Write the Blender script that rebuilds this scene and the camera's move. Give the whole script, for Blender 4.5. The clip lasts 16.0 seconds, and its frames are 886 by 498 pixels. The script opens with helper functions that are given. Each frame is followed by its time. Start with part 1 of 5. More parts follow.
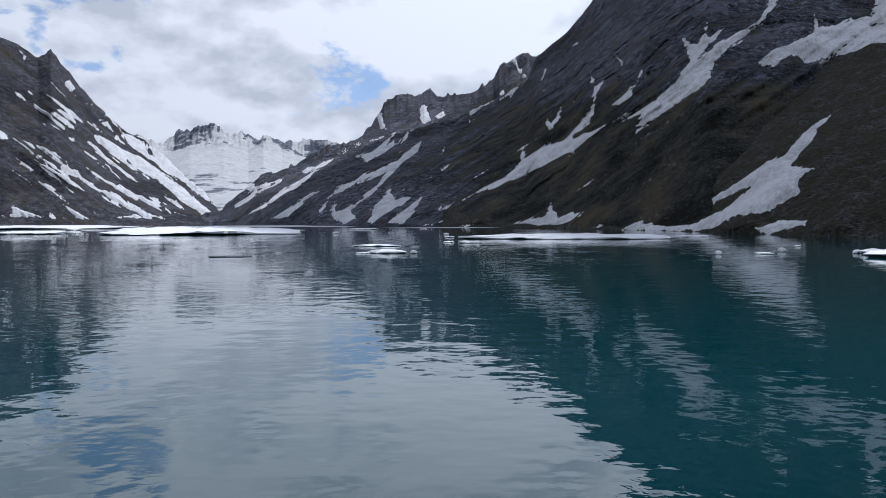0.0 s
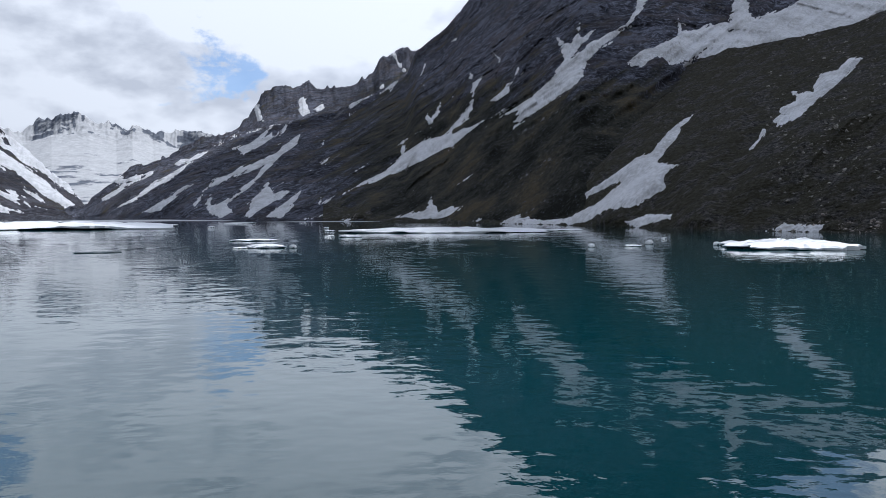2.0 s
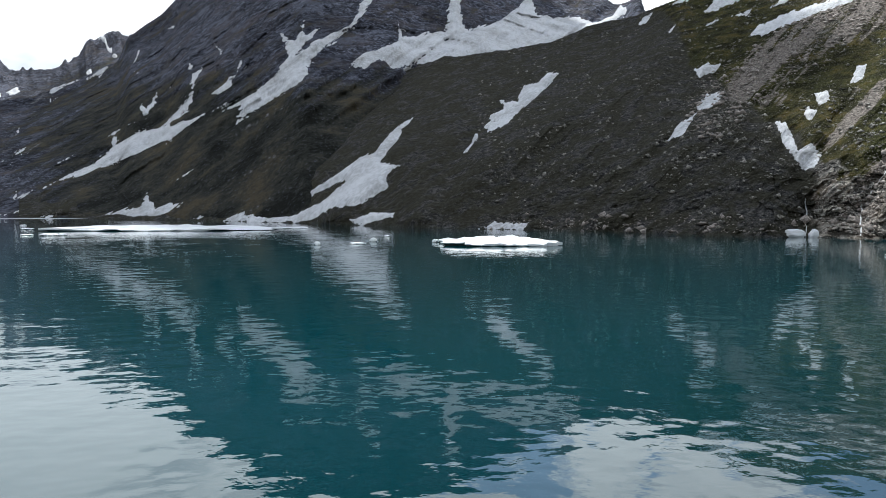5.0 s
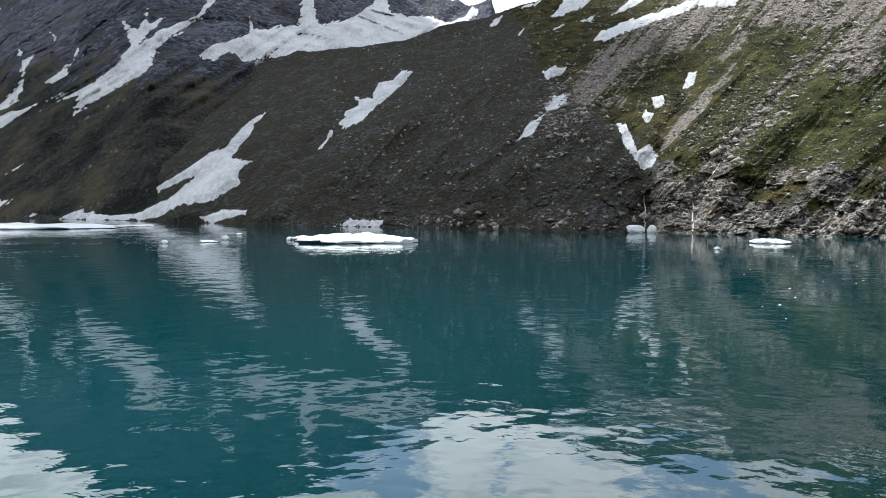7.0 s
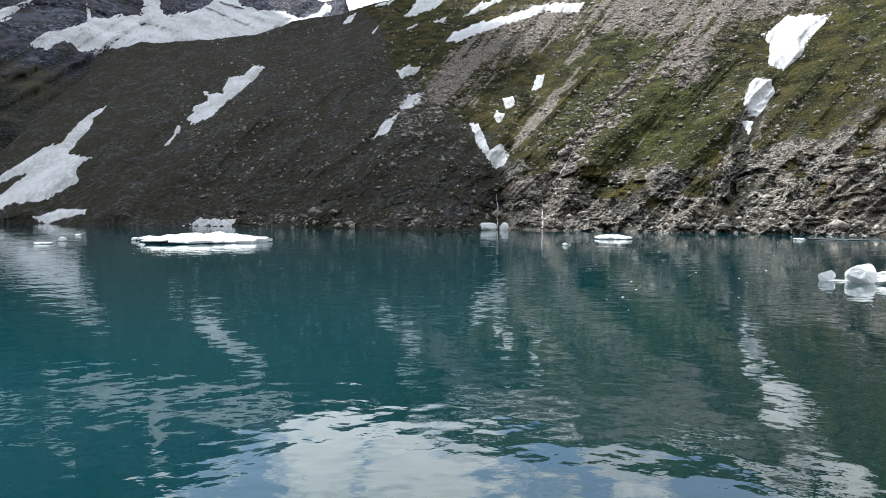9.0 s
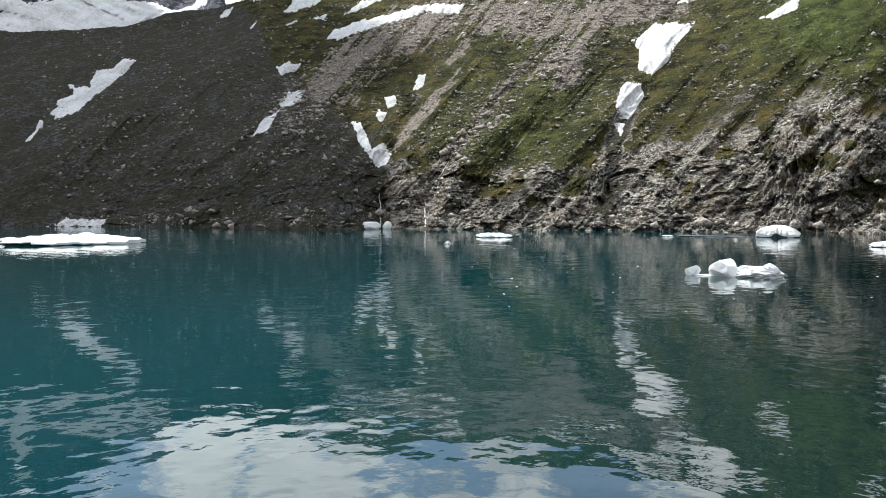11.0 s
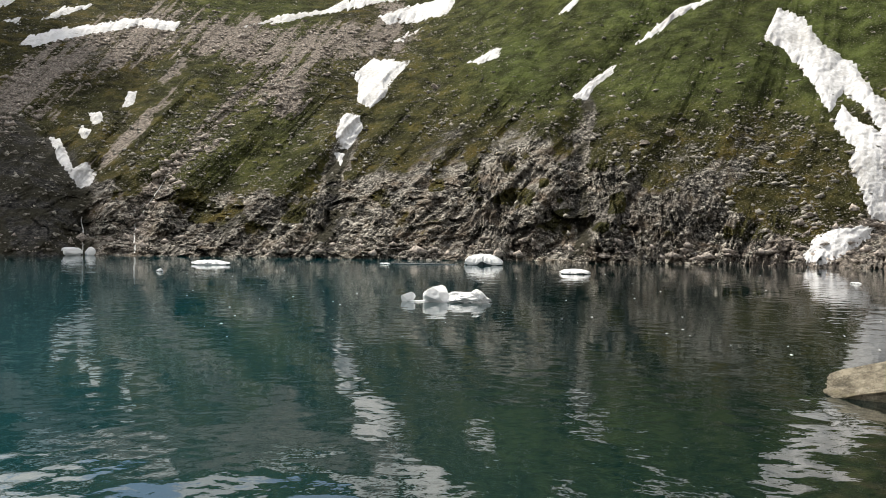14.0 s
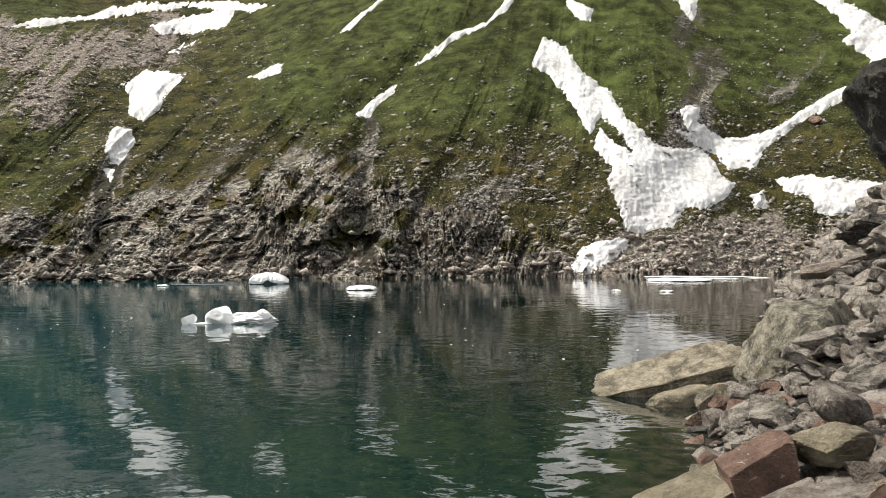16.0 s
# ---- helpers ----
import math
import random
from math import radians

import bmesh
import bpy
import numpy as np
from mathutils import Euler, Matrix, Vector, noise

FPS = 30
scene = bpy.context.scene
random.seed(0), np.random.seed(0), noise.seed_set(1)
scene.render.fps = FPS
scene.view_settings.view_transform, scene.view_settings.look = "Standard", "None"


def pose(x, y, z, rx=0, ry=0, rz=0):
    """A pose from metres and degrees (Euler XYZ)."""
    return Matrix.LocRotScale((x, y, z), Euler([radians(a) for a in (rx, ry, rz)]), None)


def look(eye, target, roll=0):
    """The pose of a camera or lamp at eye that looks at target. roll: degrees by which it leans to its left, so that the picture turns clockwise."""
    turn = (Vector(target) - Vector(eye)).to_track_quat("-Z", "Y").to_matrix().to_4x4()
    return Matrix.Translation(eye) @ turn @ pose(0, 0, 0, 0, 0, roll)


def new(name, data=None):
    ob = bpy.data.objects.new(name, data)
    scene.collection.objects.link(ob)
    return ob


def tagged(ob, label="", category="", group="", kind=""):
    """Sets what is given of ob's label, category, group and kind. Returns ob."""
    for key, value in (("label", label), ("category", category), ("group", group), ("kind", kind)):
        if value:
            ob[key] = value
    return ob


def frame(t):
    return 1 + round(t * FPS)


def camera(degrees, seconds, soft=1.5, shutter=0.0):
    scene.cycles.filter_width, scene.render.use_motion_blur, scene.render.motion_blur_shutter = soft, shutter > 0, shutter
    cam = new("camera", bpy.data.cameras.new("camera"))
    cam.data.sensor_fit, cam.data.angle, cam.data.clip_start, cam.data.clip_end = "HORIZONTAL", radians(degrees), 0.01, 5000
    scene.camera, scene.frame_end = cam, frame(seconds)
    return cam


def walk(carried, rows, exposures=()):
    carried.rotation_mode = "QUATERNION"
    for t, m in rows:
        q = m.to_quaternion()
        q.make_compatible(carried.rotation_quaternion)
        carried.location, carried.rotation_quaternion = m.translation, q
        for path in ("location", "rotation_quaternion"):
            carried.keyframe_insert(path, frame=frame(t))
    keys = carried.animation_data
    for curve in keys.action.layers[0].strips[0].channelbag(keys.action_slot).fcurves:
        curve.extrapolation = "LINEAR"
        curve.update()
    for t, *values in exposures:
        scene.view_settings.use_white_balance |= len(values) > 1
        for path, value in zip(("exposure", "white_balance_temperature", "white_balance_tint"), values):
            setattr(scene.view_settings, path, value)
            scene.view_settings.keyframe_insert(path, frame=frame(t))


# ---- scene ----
cam = camera(57.15, 16.0, soft=0.75)
walk(cam, [
    (0.0, pose(0, 0, 5, 87.82, 0.25, 0.00)),
    (0.5, pose(0, 0, 5, 87.52, 0.40, -2.69)),
    (1.0, pose(0, 0, 5, 87.46, 0.46, -4.34)),
    (1.5, pose(0, 0, 5, 87.44, 0.40, -5.47)),
    (2.0, pose(0, 0, 5, 87.36, 0.25, -8.38)),
    (2.5, pose(0, 0, 5, 87.37, 0.10, -13.01)),
    (3.0, pose(0, 0, 5, 87.34, -0.05, -16.05)),
    (3.5, pose(0, 0, 5, 87.32, -0.21, -20.07)),
    (4.0, pose(0, 0, 5, 87.30, -0.27, -22.51)),
    (6.5, pose(0, 0, 5, 87.05, -0.14, -35.57)),
    (7.0, pose(0, 0, 5, 87.04, -0.22, -37.63)),
    (7.5, pose(0, 0, 5, 87.04, -0.33, -39.78)),
    (8.0, pose(0, 0, 5, 87.00, -0.35, -43.06)),
    (8.5, pose(0, 0, 5, 86.97, -0.25, -45.46)),
    (9.0, pose(0, 0, 5, 86.94, -0.05, -47.73)),
    (9.5, pose(0, 0, 5, 86.87, 0.02, -50.48)),
    (12.0, pose(0, 0, 5, 86.68, -0.20, -60.69)),
    (12.5, pose(0, 0, 5, 86.63, -0.42, -64.15)),
    (13.0, pose(0, 0, 5, 87.38, -0.56, -67.41)),
    (13.5, pose(0, 0, 5, 88.45, -0.79, -72.28)),
    (14.0, pose(0, 0, 5, 88.94, -0.84, -75.45)),
    (14.5, pose(0, 0, 5, 89.00, -0.95, -79.67)),
    (15.0, pose(0, 0, 5, 89.67, -0.97, -83.06)),
    (15.5, pose(0, 0, 5, 89.92, -0.42, -86.90)),
    (16.0, pose(0, 0, 5, 90.20, 0.31, -90.42)),
], exposures=[(0, -0.88, 5560, 12), (2, -0.78, 5600, 11), (3.5, -0.50, 5740, 8), (4.2, -0.36, 5820, 6), (7, 0.14, 5980, 6), (9.5, 0.22, 6100, 6), (12, 0.14, 6400, 6), (13, -0.24, 6650, 7), (13.5, -0.16, 6780, 8), (14.5, 0.08, 6880, 8), (16, 0.18, 6900, 8)])

# ---- light ----
SUN_AZ, SUN_EL = 25.0, 55.0
world = bpy.data.worlds.new("sky")
scene.world = world
world.use_nodes = True


def sky_world():
    nt = world.node_tree
    nt.nodes.clear()
    N, L = nt.nodes.new, nt.links.new
    out, bg, sky = N("ShaderNodeOutputWorld"), N("ShaderNodeBackground"), N("ShaderNodeTexSky")
    sky.sky_type, sky.sun_disc = "NISHITA", False
    sky.sun_elevation, sky.sun_rotation, sky.altitude = radians(SUN_EL), radians(SUN_AZ), 3500
    co, mp = N("ShaderNodeTexCoord"), N("ShaderNodeMapping")
    mp.inputs["Scale"].default_value = (1, 1, 1.9)
    L(co.outputs["Generated"], mp.inputs["Vector"])

    def tex(scale, detail, rough, dist=0.0):
        n = N("ShaderNodeTexNoise")
        n.inputs["Scale"].default_value, n.inputs["Detail"].default_value = scale, detail
        n.inputs["Roughness"].default_value, n.inputs["Distortion"].default_value = rough, dist
        L(mp.outputs["Vector"], n.inputs["Vector"])
        return n.outputs["Fac"]

    def math_node(op, a, b, clamp=False):
        n = N("ShaderNodeMath")
        n.operation, n.use_clamp = op, clamp
        for i, v in enumerate((a, b)):
            if isinstance(v, (int, float)):
                n.inputs[i].default_value = v
            else:
                L(v, n.inputs[i])
        return n.outputs[0]

    puff = tex(11.0, 9.0, 0.58, 0.2)
    xyz = N("ShaderNodeSeparateXYZ")
    L(co.outputs["Generated"], xyz.inputs[0])
    high = N("ShaderNodeMapRange")
    high.interpolation_type = "SMOOTHSTEP"
    high.inputs["From Min"].default_value, high.inputs["From Max"].default_value = 0.36, 0.68
    L(xyz.outputs["Z"], high.inputs["Value"])
    # gaps of blue between the clouds: bearing, elevation, size in degrees
    gap = None
    for b, e, wide in ((-25.0, 13.8, 3.4), (-7.6, 8.9, 1.8), (-22.5, 19.5, 2.4), (-5.6, 8.2, 1.3), (33.0, 18.5, 4.5), (42.0, 18.5, 2.0), (55.0, 18.0, 6.0), (66.0, 19.0, 5.0), (76.0, 22.0, 5.0)):
        d = Vector((math.sin(radians(b)) * math.cos(radians(e)), math.cos(radians(b)) * math.cos(radians(e)), math.sin(radians(e))))
        vm = N("ShaderNodeVectorMath")
        vm.operation = "DISTANCE"
        L(co.outputs["Generated"], vm.inputs[0])
        vm.inputs[1].default_value = d
        g = math_node("SUBTRACT", 1.0, math_node("DIVIDE", vm.outputs["Value"], radians(wide)))
        gap = g if gap is None else math_node("MAXIMUM", gap, g)
    # the cloud thins out to broken blue overhead
    gap = math_node("ADD", math_node("MAXIMUM", gap, -1.5), math_node("MULTIPLY", high.outputs["Result"], 1.9))
    field = math_node("ADD", gap, math_node("MULTIPLY", math_node("SUBTRACT", puff, 0.5), 6.4))
    ramp = N("ShaderNodeMapRange")
    ramp.interpolation_type = "SMOOTHSTEP"
    ramp.inputs["From Min"].default_value, ramp.inputs["From Max"].default_value = 0.0, 0.7
    ramp.inputs["To Max"].default_value = 0.8
    L(field, ramp.inputs["Value"])
    blue = ramp.outputs["Result"]
    tone = N("ShaderNodeValToRGB")
    tone.color_ramp.elements[0].position, tone.color_ramp.elements[0].color = 0.36, (0.84, 0.85, 0.88, 1)
    tone.color_ramp.elements[1].position, tone.color_ramp.elements[1].color = 0.53, (1.26, 1.25, 1.235, 1)
    # billows: each puff is lit from the sun's side
    shift = N("ShaderNodeMapping")
    shift.inputs["Scale"].default_value, shift.inputs["Location"].default_value = (1, 1, 1.9), (0.012, 0.004, 0.034)
    L(co.outputs["Generated"], shift.inputs["Vector"])
    lee = N("ShaderNodeTexNoise")
    lee.inputs["Scale"].default_value, lee.inputs["Detail"].default_value, lee.inputs["Roughness"].default_value = 8.0, 7.0, 0.5
    L(shift.outputs["Vector"], lee.inputs["Vector"])
    billow = math_node("MULTIPLY", math_node("SUBTRACT", tex(8.0, 7.0, 0.5), lee.outputs["Fac"]), 0.8)
    L(math_node("ADD", math_node("MULTIPLY", tex(3.2, 7.0, 0.52, 0.25), 0.7), math_node("ADD", billow, math_node("MULTIPLY", tex(11.0, 9.0, 0.58, 0.15), 0.3))), tone.inputs["Fac"])
    # thin cloud is brightest on the sun's side of the sky
    side = N("ShaderNodeVectorMath")
    side.operation = "DOT_PRODUCT"
    L(co.outputs["Generated"], side.inputs[0])
    side.inputs[1].default_value = (math.sin(radians(SUN_AZ)) * math.cos(radians(SUN_EL)), math.cos(radians(SUN_AZ)) * math.cos(radians(SUN_EL)), math.sin(radians(SUN_EL)))
    glow = math_node("ADD", math_node("MULTIPLY", math_node("MAXIMUM", side.outputs["Value"], 0.0), 1.05), 0.58)
    lit = N("ShaderNodeVectorMath")
    lit.operation = "SCALE"
    L(tone.outputs["Color"], lit.inputs[0])
    L(glow, lit.inputs["Scale"])
    dim = N("ShaderNodeMix")
    dim.data_type, dim.blend_type = "RGBA", "MULTIPLY"
    dim.inputs["Factor"].default_value = 1.0
    L(sky.outputs["Color"], dim.inputs["A"])
    dim.inputs["B"].default_value = (0.20, 0.195, 0.185, 1)
    mix = N("ShaderNodeMix")
    mix.data_type = "RGBA"
    L(blue, mix.inputs["Factor"])
    L(lit.outputs["Vector"], mix.inputs["A"])
    L(dim.outputs["Result"], mix.inputs["B"])
    L(mix.outputs["Result"], bg.inputs["Color"])
    bg.inputs["Strength"].default_value = 1.0
    L(bg.outputs[0], out.inputs["Surface"])


sky_world()
sun = new("sun", bpy.data.lights.new("sun", "SUN"))
sun.data.energy, sun.data.angle, sun.data.color = 5.0, radians(0.8), (1.0, 0.95, 0.87)
sun.matrix_world = look((math.sin(radians(SUN_AZ)) * math.cos(radians(SUN_EL)) * 900, math.cos(radians(SUN_AZ)) * math.cos(radians(SUN_EL)) * 900, math.sin(radians(SUN_EL)) * 900), (0, 0, 0))

# ---- noise on arrays ----


def lattice(ix, iy, iz):
    h = (ix * 374761393 + iy * 668265263 + iz * 2147483647) & 0xFFFFFFFF
    h = ((h ^ (h >> 13)) * 1274126177) & 0xFFFFFFFF
    return ((h ^ (h >> 16)) & 0xFFFF) / 32767.5 - 1.0


def vnoise(x, y, z):
    xi, yi, zi = (np.floor(v).astype(np.int64) for v in (x, y, z))
    fx, fy, fz = x - xi, y - yi, z - zi
    fx, fy, fz = (f * f * f * (f * (f * 6 - 15) + 10) for f in (fx, fy, fz))
    total = 0.0
    for dx in (0, 1):
        for dy in (0, 1):
            for dz in (0, 1):
                total = total + lattice(xi + dx, yi + dy, zi + dz) * (fx if dx else 1 - fx) * (fy if dy else 1 - fy) * (fz if dz else 1 - fz)
    return total


def fbm(x, y, z=0.0, octaves=5, gain=0.5, ridged=False):
    x, y = np.asarray(x, float), np.asarray(y, float)
    z = np.zeros_like(x) + z
    total, amp, norm = 0.0, 1.0, 0.0
    for i in range(octaves):
        n = vnoise(x + 17.3 * i, y - 9.1 * i, z + 5.7 * i)
        total = total + amp * (1 - 2 * np.abs(n) if ridged else n)
        norm += amp
        amp *= gain
        x, y, z = x * 2.03, y * 2.03, z * 2.03
    return total / norm


def smooth(lo, hi, v):
    t = np.clip((v - lo) / (hi - lo), 0, 1)
    return t * t * (3 - 2 * t)


# ---- materials ----


def material(name, rough=0.8, spec=0.3):
    m = bpy.data.materials.new(name)
    m.use_nodes = True
    b = m.node_tree.nodes["Principled BSDF"]
    b.inputs["Roughness"].default_value = rough
    b.inputs["Specular IOR Level"].default_value = spec
    return m, m.node_tree, b


def noise_tex(nt, scale, detail=6.0, rough=0.6, stretch=None, distort=0.0):
    co = nt.nodes.new("ShaderNodeNewGeometry")
    n = nt.nodes.new("ShaderNodeTexNoise")
    n.inputs["Scale"].default_value, n.inputs["Detail"].default_value = scale, detail
    n.inputs["Roughness"].default_value, n.inputs["Distortion"].default_value = rough, distort
    src = co.outputs["Position"]
    if stretch:
        mp = nt.nodes.new("ShaderNodeMapping")
        mp.inputs["Scale"].default_value = stretch[:3]
        if len(stretch) > 3:
            mp.inputs["Rotation"].default_value = tuple(radians(v) for v in stretch[3:])
        nt.links.new(src, mp.inputs["Vector"])
        src = mp.outputs["Vector"]
    nt.links.new(src, n.inputs["Vector"])
    return n.outputs["Fac"]


def ramp_of(nt, fac, stops):
    r = nt.nodes.new("ShaderNodeValToRGB")
    while len(r.color_ramp.elements) < len(stops):
        r.color_ramp.elements.new(0.5)
    for e, (p, c) in zip(r.color_ramp.elements, stops):
        e.position, e.color = p, (*c, 1)
    nt.links.new(fac, r.inputs["Fac"])
    return r.outputs["Color"]


def mixed(nt, fac, a, b, blend="MIX"):
    m = nt.nodes.new("ShaderNodeMix")
    m.data_type, m.blend_type = "RGBA", blend
    for key, v in (("Factor", fac), ("A", a), ("B", b)):
        if isinstance(v, (int, float)):
            m.inputs[key].default_value = v
        elif isinstance(v, tuple):
            m.inputs[key].default_value = (*v, 1)
        else:
            nt.links.new(v, m.inputs[key])
    return m.outputs["Result"]


def attr(nt, name):
    a = nt.nodes.new("ShaderNodeAttribute")
    a.attribute_name = name
    return a.outputs["Fac"]


def step(nt, v, lo, hi):
    r = nt.nodes.new("ShaderNodeMapRange")
    r.interpolation_type = "SMOOTHSTEP"
    r.inputs["From Min"].default_value, r.inputs["From Max"].default_value = lo, hi
    nt.links.new(v, r.inputs["Value"])
    return r.outputs["Result"]


def add(nt, a, b, k=1.0):
    m = nt.nodes.new("ShaderNodeMath")
    m.operation = "MULTIPLY_ADD"
    nt.links.new(b, m.inputs[0])
    m.inputs[1].default_value = k
    nt.links.new(a, m.inputs[2])
    return m.outputs[0]


def bump(nt, b, height, strength, distance):
    n = nt.nodes.new("ShaderNodeBump")
    n.inputs["Strength"].default_value, n.inputs["Distance"].default_value = strength, distance
    nt.links.new(height, n.inputs["Height"])
    nt.links.new(n.outputs["Normal"], b.inputs["Normal"])


def slope_material(name, rock, grass, scree, scale=1.0, lush=None, harsh=1.0):
    """A mountainside: rock, turf and scree, parted by the mesh's own 'turf' and 'scree' values and broken up by noise."""
    m, nt, b = material(name, 0.95, 0.04)
    grain = noise_tex(nt, 2.6 / scale, 5, 0.75)
    fine = noise_tex(nt, 0.8 / scale, 8, 0.72, (1, 1, 1.6))
    mid = noise_tex(nt, 0.16 / scale, 7, 0.65)
    wide = noise_tex(nt, 0.045 / scale, 6, 0.62)

    def shade(c, k):
        return tuple(min(1, v * k) for v in c)

    # the near-black low end paints shadowed crevices into the rock colour
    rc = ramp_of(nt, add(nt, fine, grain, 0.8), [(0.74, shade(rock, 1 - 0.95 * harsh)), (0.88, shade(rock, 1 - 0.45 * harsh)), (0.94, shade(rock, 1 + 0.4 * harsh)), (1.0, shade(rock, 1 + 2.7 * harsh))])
    rc = mixed(nt, step(nt, mid, 0.45, 0.65), rc, mixed(nt, 0.6, rc, (rock[0] * 1.5, rock[1] * 1.25, rock[2] * 1.05)))
    rc = mixed(nt, step(nt, noise_tex(nt, 0.13 / scale, 6, 0.7, (1, 1, 2.5)), 0.53, 0.62), rc, mixed(nt, 0.55, rc, shade(rock, 2.2)))
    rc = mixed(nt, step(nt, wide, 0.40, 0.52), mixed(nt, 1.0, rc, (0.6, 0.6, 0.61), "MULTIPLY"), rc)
    gc = ramp_of(nt, add(nt, mid, grain, 0.5), [(0.64, shade(grass, 0.35)), (0.76, grass), (0.9, (grass[0] * 2.1, grass[1] * 1.7, grass[2] * 1.3))])
    if lush:
        green = ramp_of(nt, add(nt, mid, grain, 0.5), [(0.64, shade(lush, 0.45)), (0.76, lush), (0.9, shade(lush, 1.8))])
        gc = mixed(nt, attr(nt, "lush"), gc, green)
    gc = mixed(nt, step(nt, grain, 0.585, 0.65), gc, shade(rock, 1.2))
    # the ramp's dark end paints shaded gaps between the scree stones
    sc = ramp_of(nt, noise_tex(nt, 1.3 / scale, 4, 0.8), [(0.38, shade(scree, 0.3)), (0.5, scree), (0.62, shade(scree, 1.9))])
    turf = step(nt, add(nt, add(nt, attr(nt, "turf"), fine, 0.7), mid, 0.7), 1.0, 1.2)
    col = mixed(nt, turf, rc, gc)
    loose = step(nt, add(nt, add(nt, attr(nt, "scree"), fine, 0.7), mid, 0.7), 1.05, 1.2)
    col = mixed(nt, loose, col, sc)
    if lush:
        # dark rock tone that also paints the cloud's shade into the slope
        dark_rock_shade = ramp_of(nt, add(nt, fine, grain, 0.8), [(0.72, (0.013, 0.013, 0.014)), (0.86, (0.056, 0.056, 0.056)), (0.95, (0.105, 0.10, 0.095)), (1.0, (0.17, 0.16, 0.15))])
        dark_rock_shade = mixed(nt, step(nt, mid, 0.38, 0.56), dark_rock_shade, mixed(nt, 0.7, dark_rock_shade, (0.054, 0.050, 0.029)))
        col = mixed(nt, step(nt, add(nt, attr(nt, "dark_rock_shade"), mid, 0.8), 0.7, 1.1), col, dark_rock_shade)
    nt.links.new(col, b.inputs["Base Color"])
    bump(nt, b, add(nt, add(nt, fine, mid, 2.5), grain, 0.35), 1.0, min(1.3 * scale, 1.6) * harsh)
    return m


MAT_DARK = slope_material("dark_mountain_rock", (0.074, 0.077, 0.096), (0.042, 0.043, 0.037), (0.14, 0.137, 0.145), 4.0, None, 0.7)
MAT_SIDE = slope_material("grey_brown_mountain_rock", (0.054, 0.054, 0.064), (0.026, 0.029, 0.020), (0.085, 0.075, 0.068), 5.0, None, 0.45)
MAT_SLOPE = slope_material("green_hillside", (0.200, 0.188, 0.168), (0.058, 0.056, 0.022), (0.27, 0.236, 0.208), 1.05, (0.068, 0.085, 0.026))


def snow_material(name):
    m, nt, b = material(name, 0.75, 0.3)
    fine = noise_tex(nt, 0.9, 6, 0.65, (1, 1, 0.35))
    wide = noise_tex(nt, 0.06, 6, 0.6)
    col = ramp_of(nt, add(nt, fine, wide, 0.8), [(0.6, (0.36, 0.35, 0.34)), (0.85, (0.56, 0.56, 0.57)), (1.0, (0.72, 0.72, 0.74))])
    nt.links.new(col, b.inputs["Base Color"])
    bump(nt, b, fine, 0.7, 0.5)
    return m


MAT_SNOW = snow_material("old_snow")


def far_material():
    m, nt, b = material("snowfield_and_crags", 0.8, 0.25)
    mid = noise_tex(nt, 0.010, 9, 0.66, (1, 0.6, 1.3))
    fine = noise_tex(nt, 0.05, 8, 0.65)
    # the blue of distant haze is painted into this rock colour
    rock = ramp_of(nt, fine, [(0.3, (0.05, 0.06, 0.085)), (0.7, (0.14, 0.16, 0.20))])
    white = ramp_of(nt, fine, [(0.3, (0.42, 0.42, 0.43)), (0.7, (0.60, 0.60, 0.60))])
    bare = step(nt, add(nt, attr(nt, "bare"), mid, 1.0), 0.66, 0.74)
    nt.links.new(mixed(nt, bare, white, rock), b.inputs["Base Color"])
    bump(nt, b, mid, 0.8, 20.0)
    return m


MAT_FAR = far_material()

# ---- mountains ----
# bearing, degrees clockwise from +y; shore distance; crest distance; crest elevation angle from the camera, fitted to
# its view
EYE = 5.0
LAYERS = {}
LAYERS["D"] = [(-17, 930, 960, 0.1), (-15.5, 900, 960, 0.3), (-12.6, 700, 1000, 2.8), (-8.8, 560, 1000, 4.2), (-5.7, 510, 1000, 5.2), (-1.7, 470, 1000, 6.0), (1.9, 430, 1000, 7.1), (4.6, 410, 990, 8.6), (5.8, 400, 980, 9.2), (6.6, 390, 960, 10.7), (8.5, 372, 950, 12.1), (10.4, 350, 940, 14.2), (14, 318, 900, 17.0), (18, 285, 870, 19.5), (24, 290, 840, 19.5), (30, 300, 800, 17.5), (34, 320, 760, 15.6), (37.8, 330, 720, 13.9), (39.5, 330, 700, 13.6), (40.9, 330, 680, 13.9), (42, 340, 660, 10.0), (46, 340, 600, 6.0)]
LAYERS["E"] = [(0, 452, 470, 0.2), (2.6, 425, 520, 1.6), (7, 385, 560, 3.2), (12.8, 326, 540, 5.7), (16.7, 291, 520, 7.6), (20.7, 255, 490, 9.3), (23.8, 229, 460, 9.9), (26.9, 217, 440, 10.2), (30, 208, 425, 10.9), (33.5, 200, 415, 11.2), (35.9, 196, 410, 11.7), (38.2, 190, 405, 12.2), (41, 184, 400, 13.3), (46, 176, 400, 14.0), (52, 169, 400, 15.4), (60, 163, 400, 15.9), (68, 158, 400, 16.3), (76, 155, 400, 17.0), (80, 157, 400, 20.0), (90, 160, 410, 24.0), (99, 165, 420, 25.0), (105, 162, 430, 25.0), (110, 178, 450, 24.0), (116, 185, 450, 23.0), (126, 190, 460, 22.0), (140, 190, 460, 20.0)]
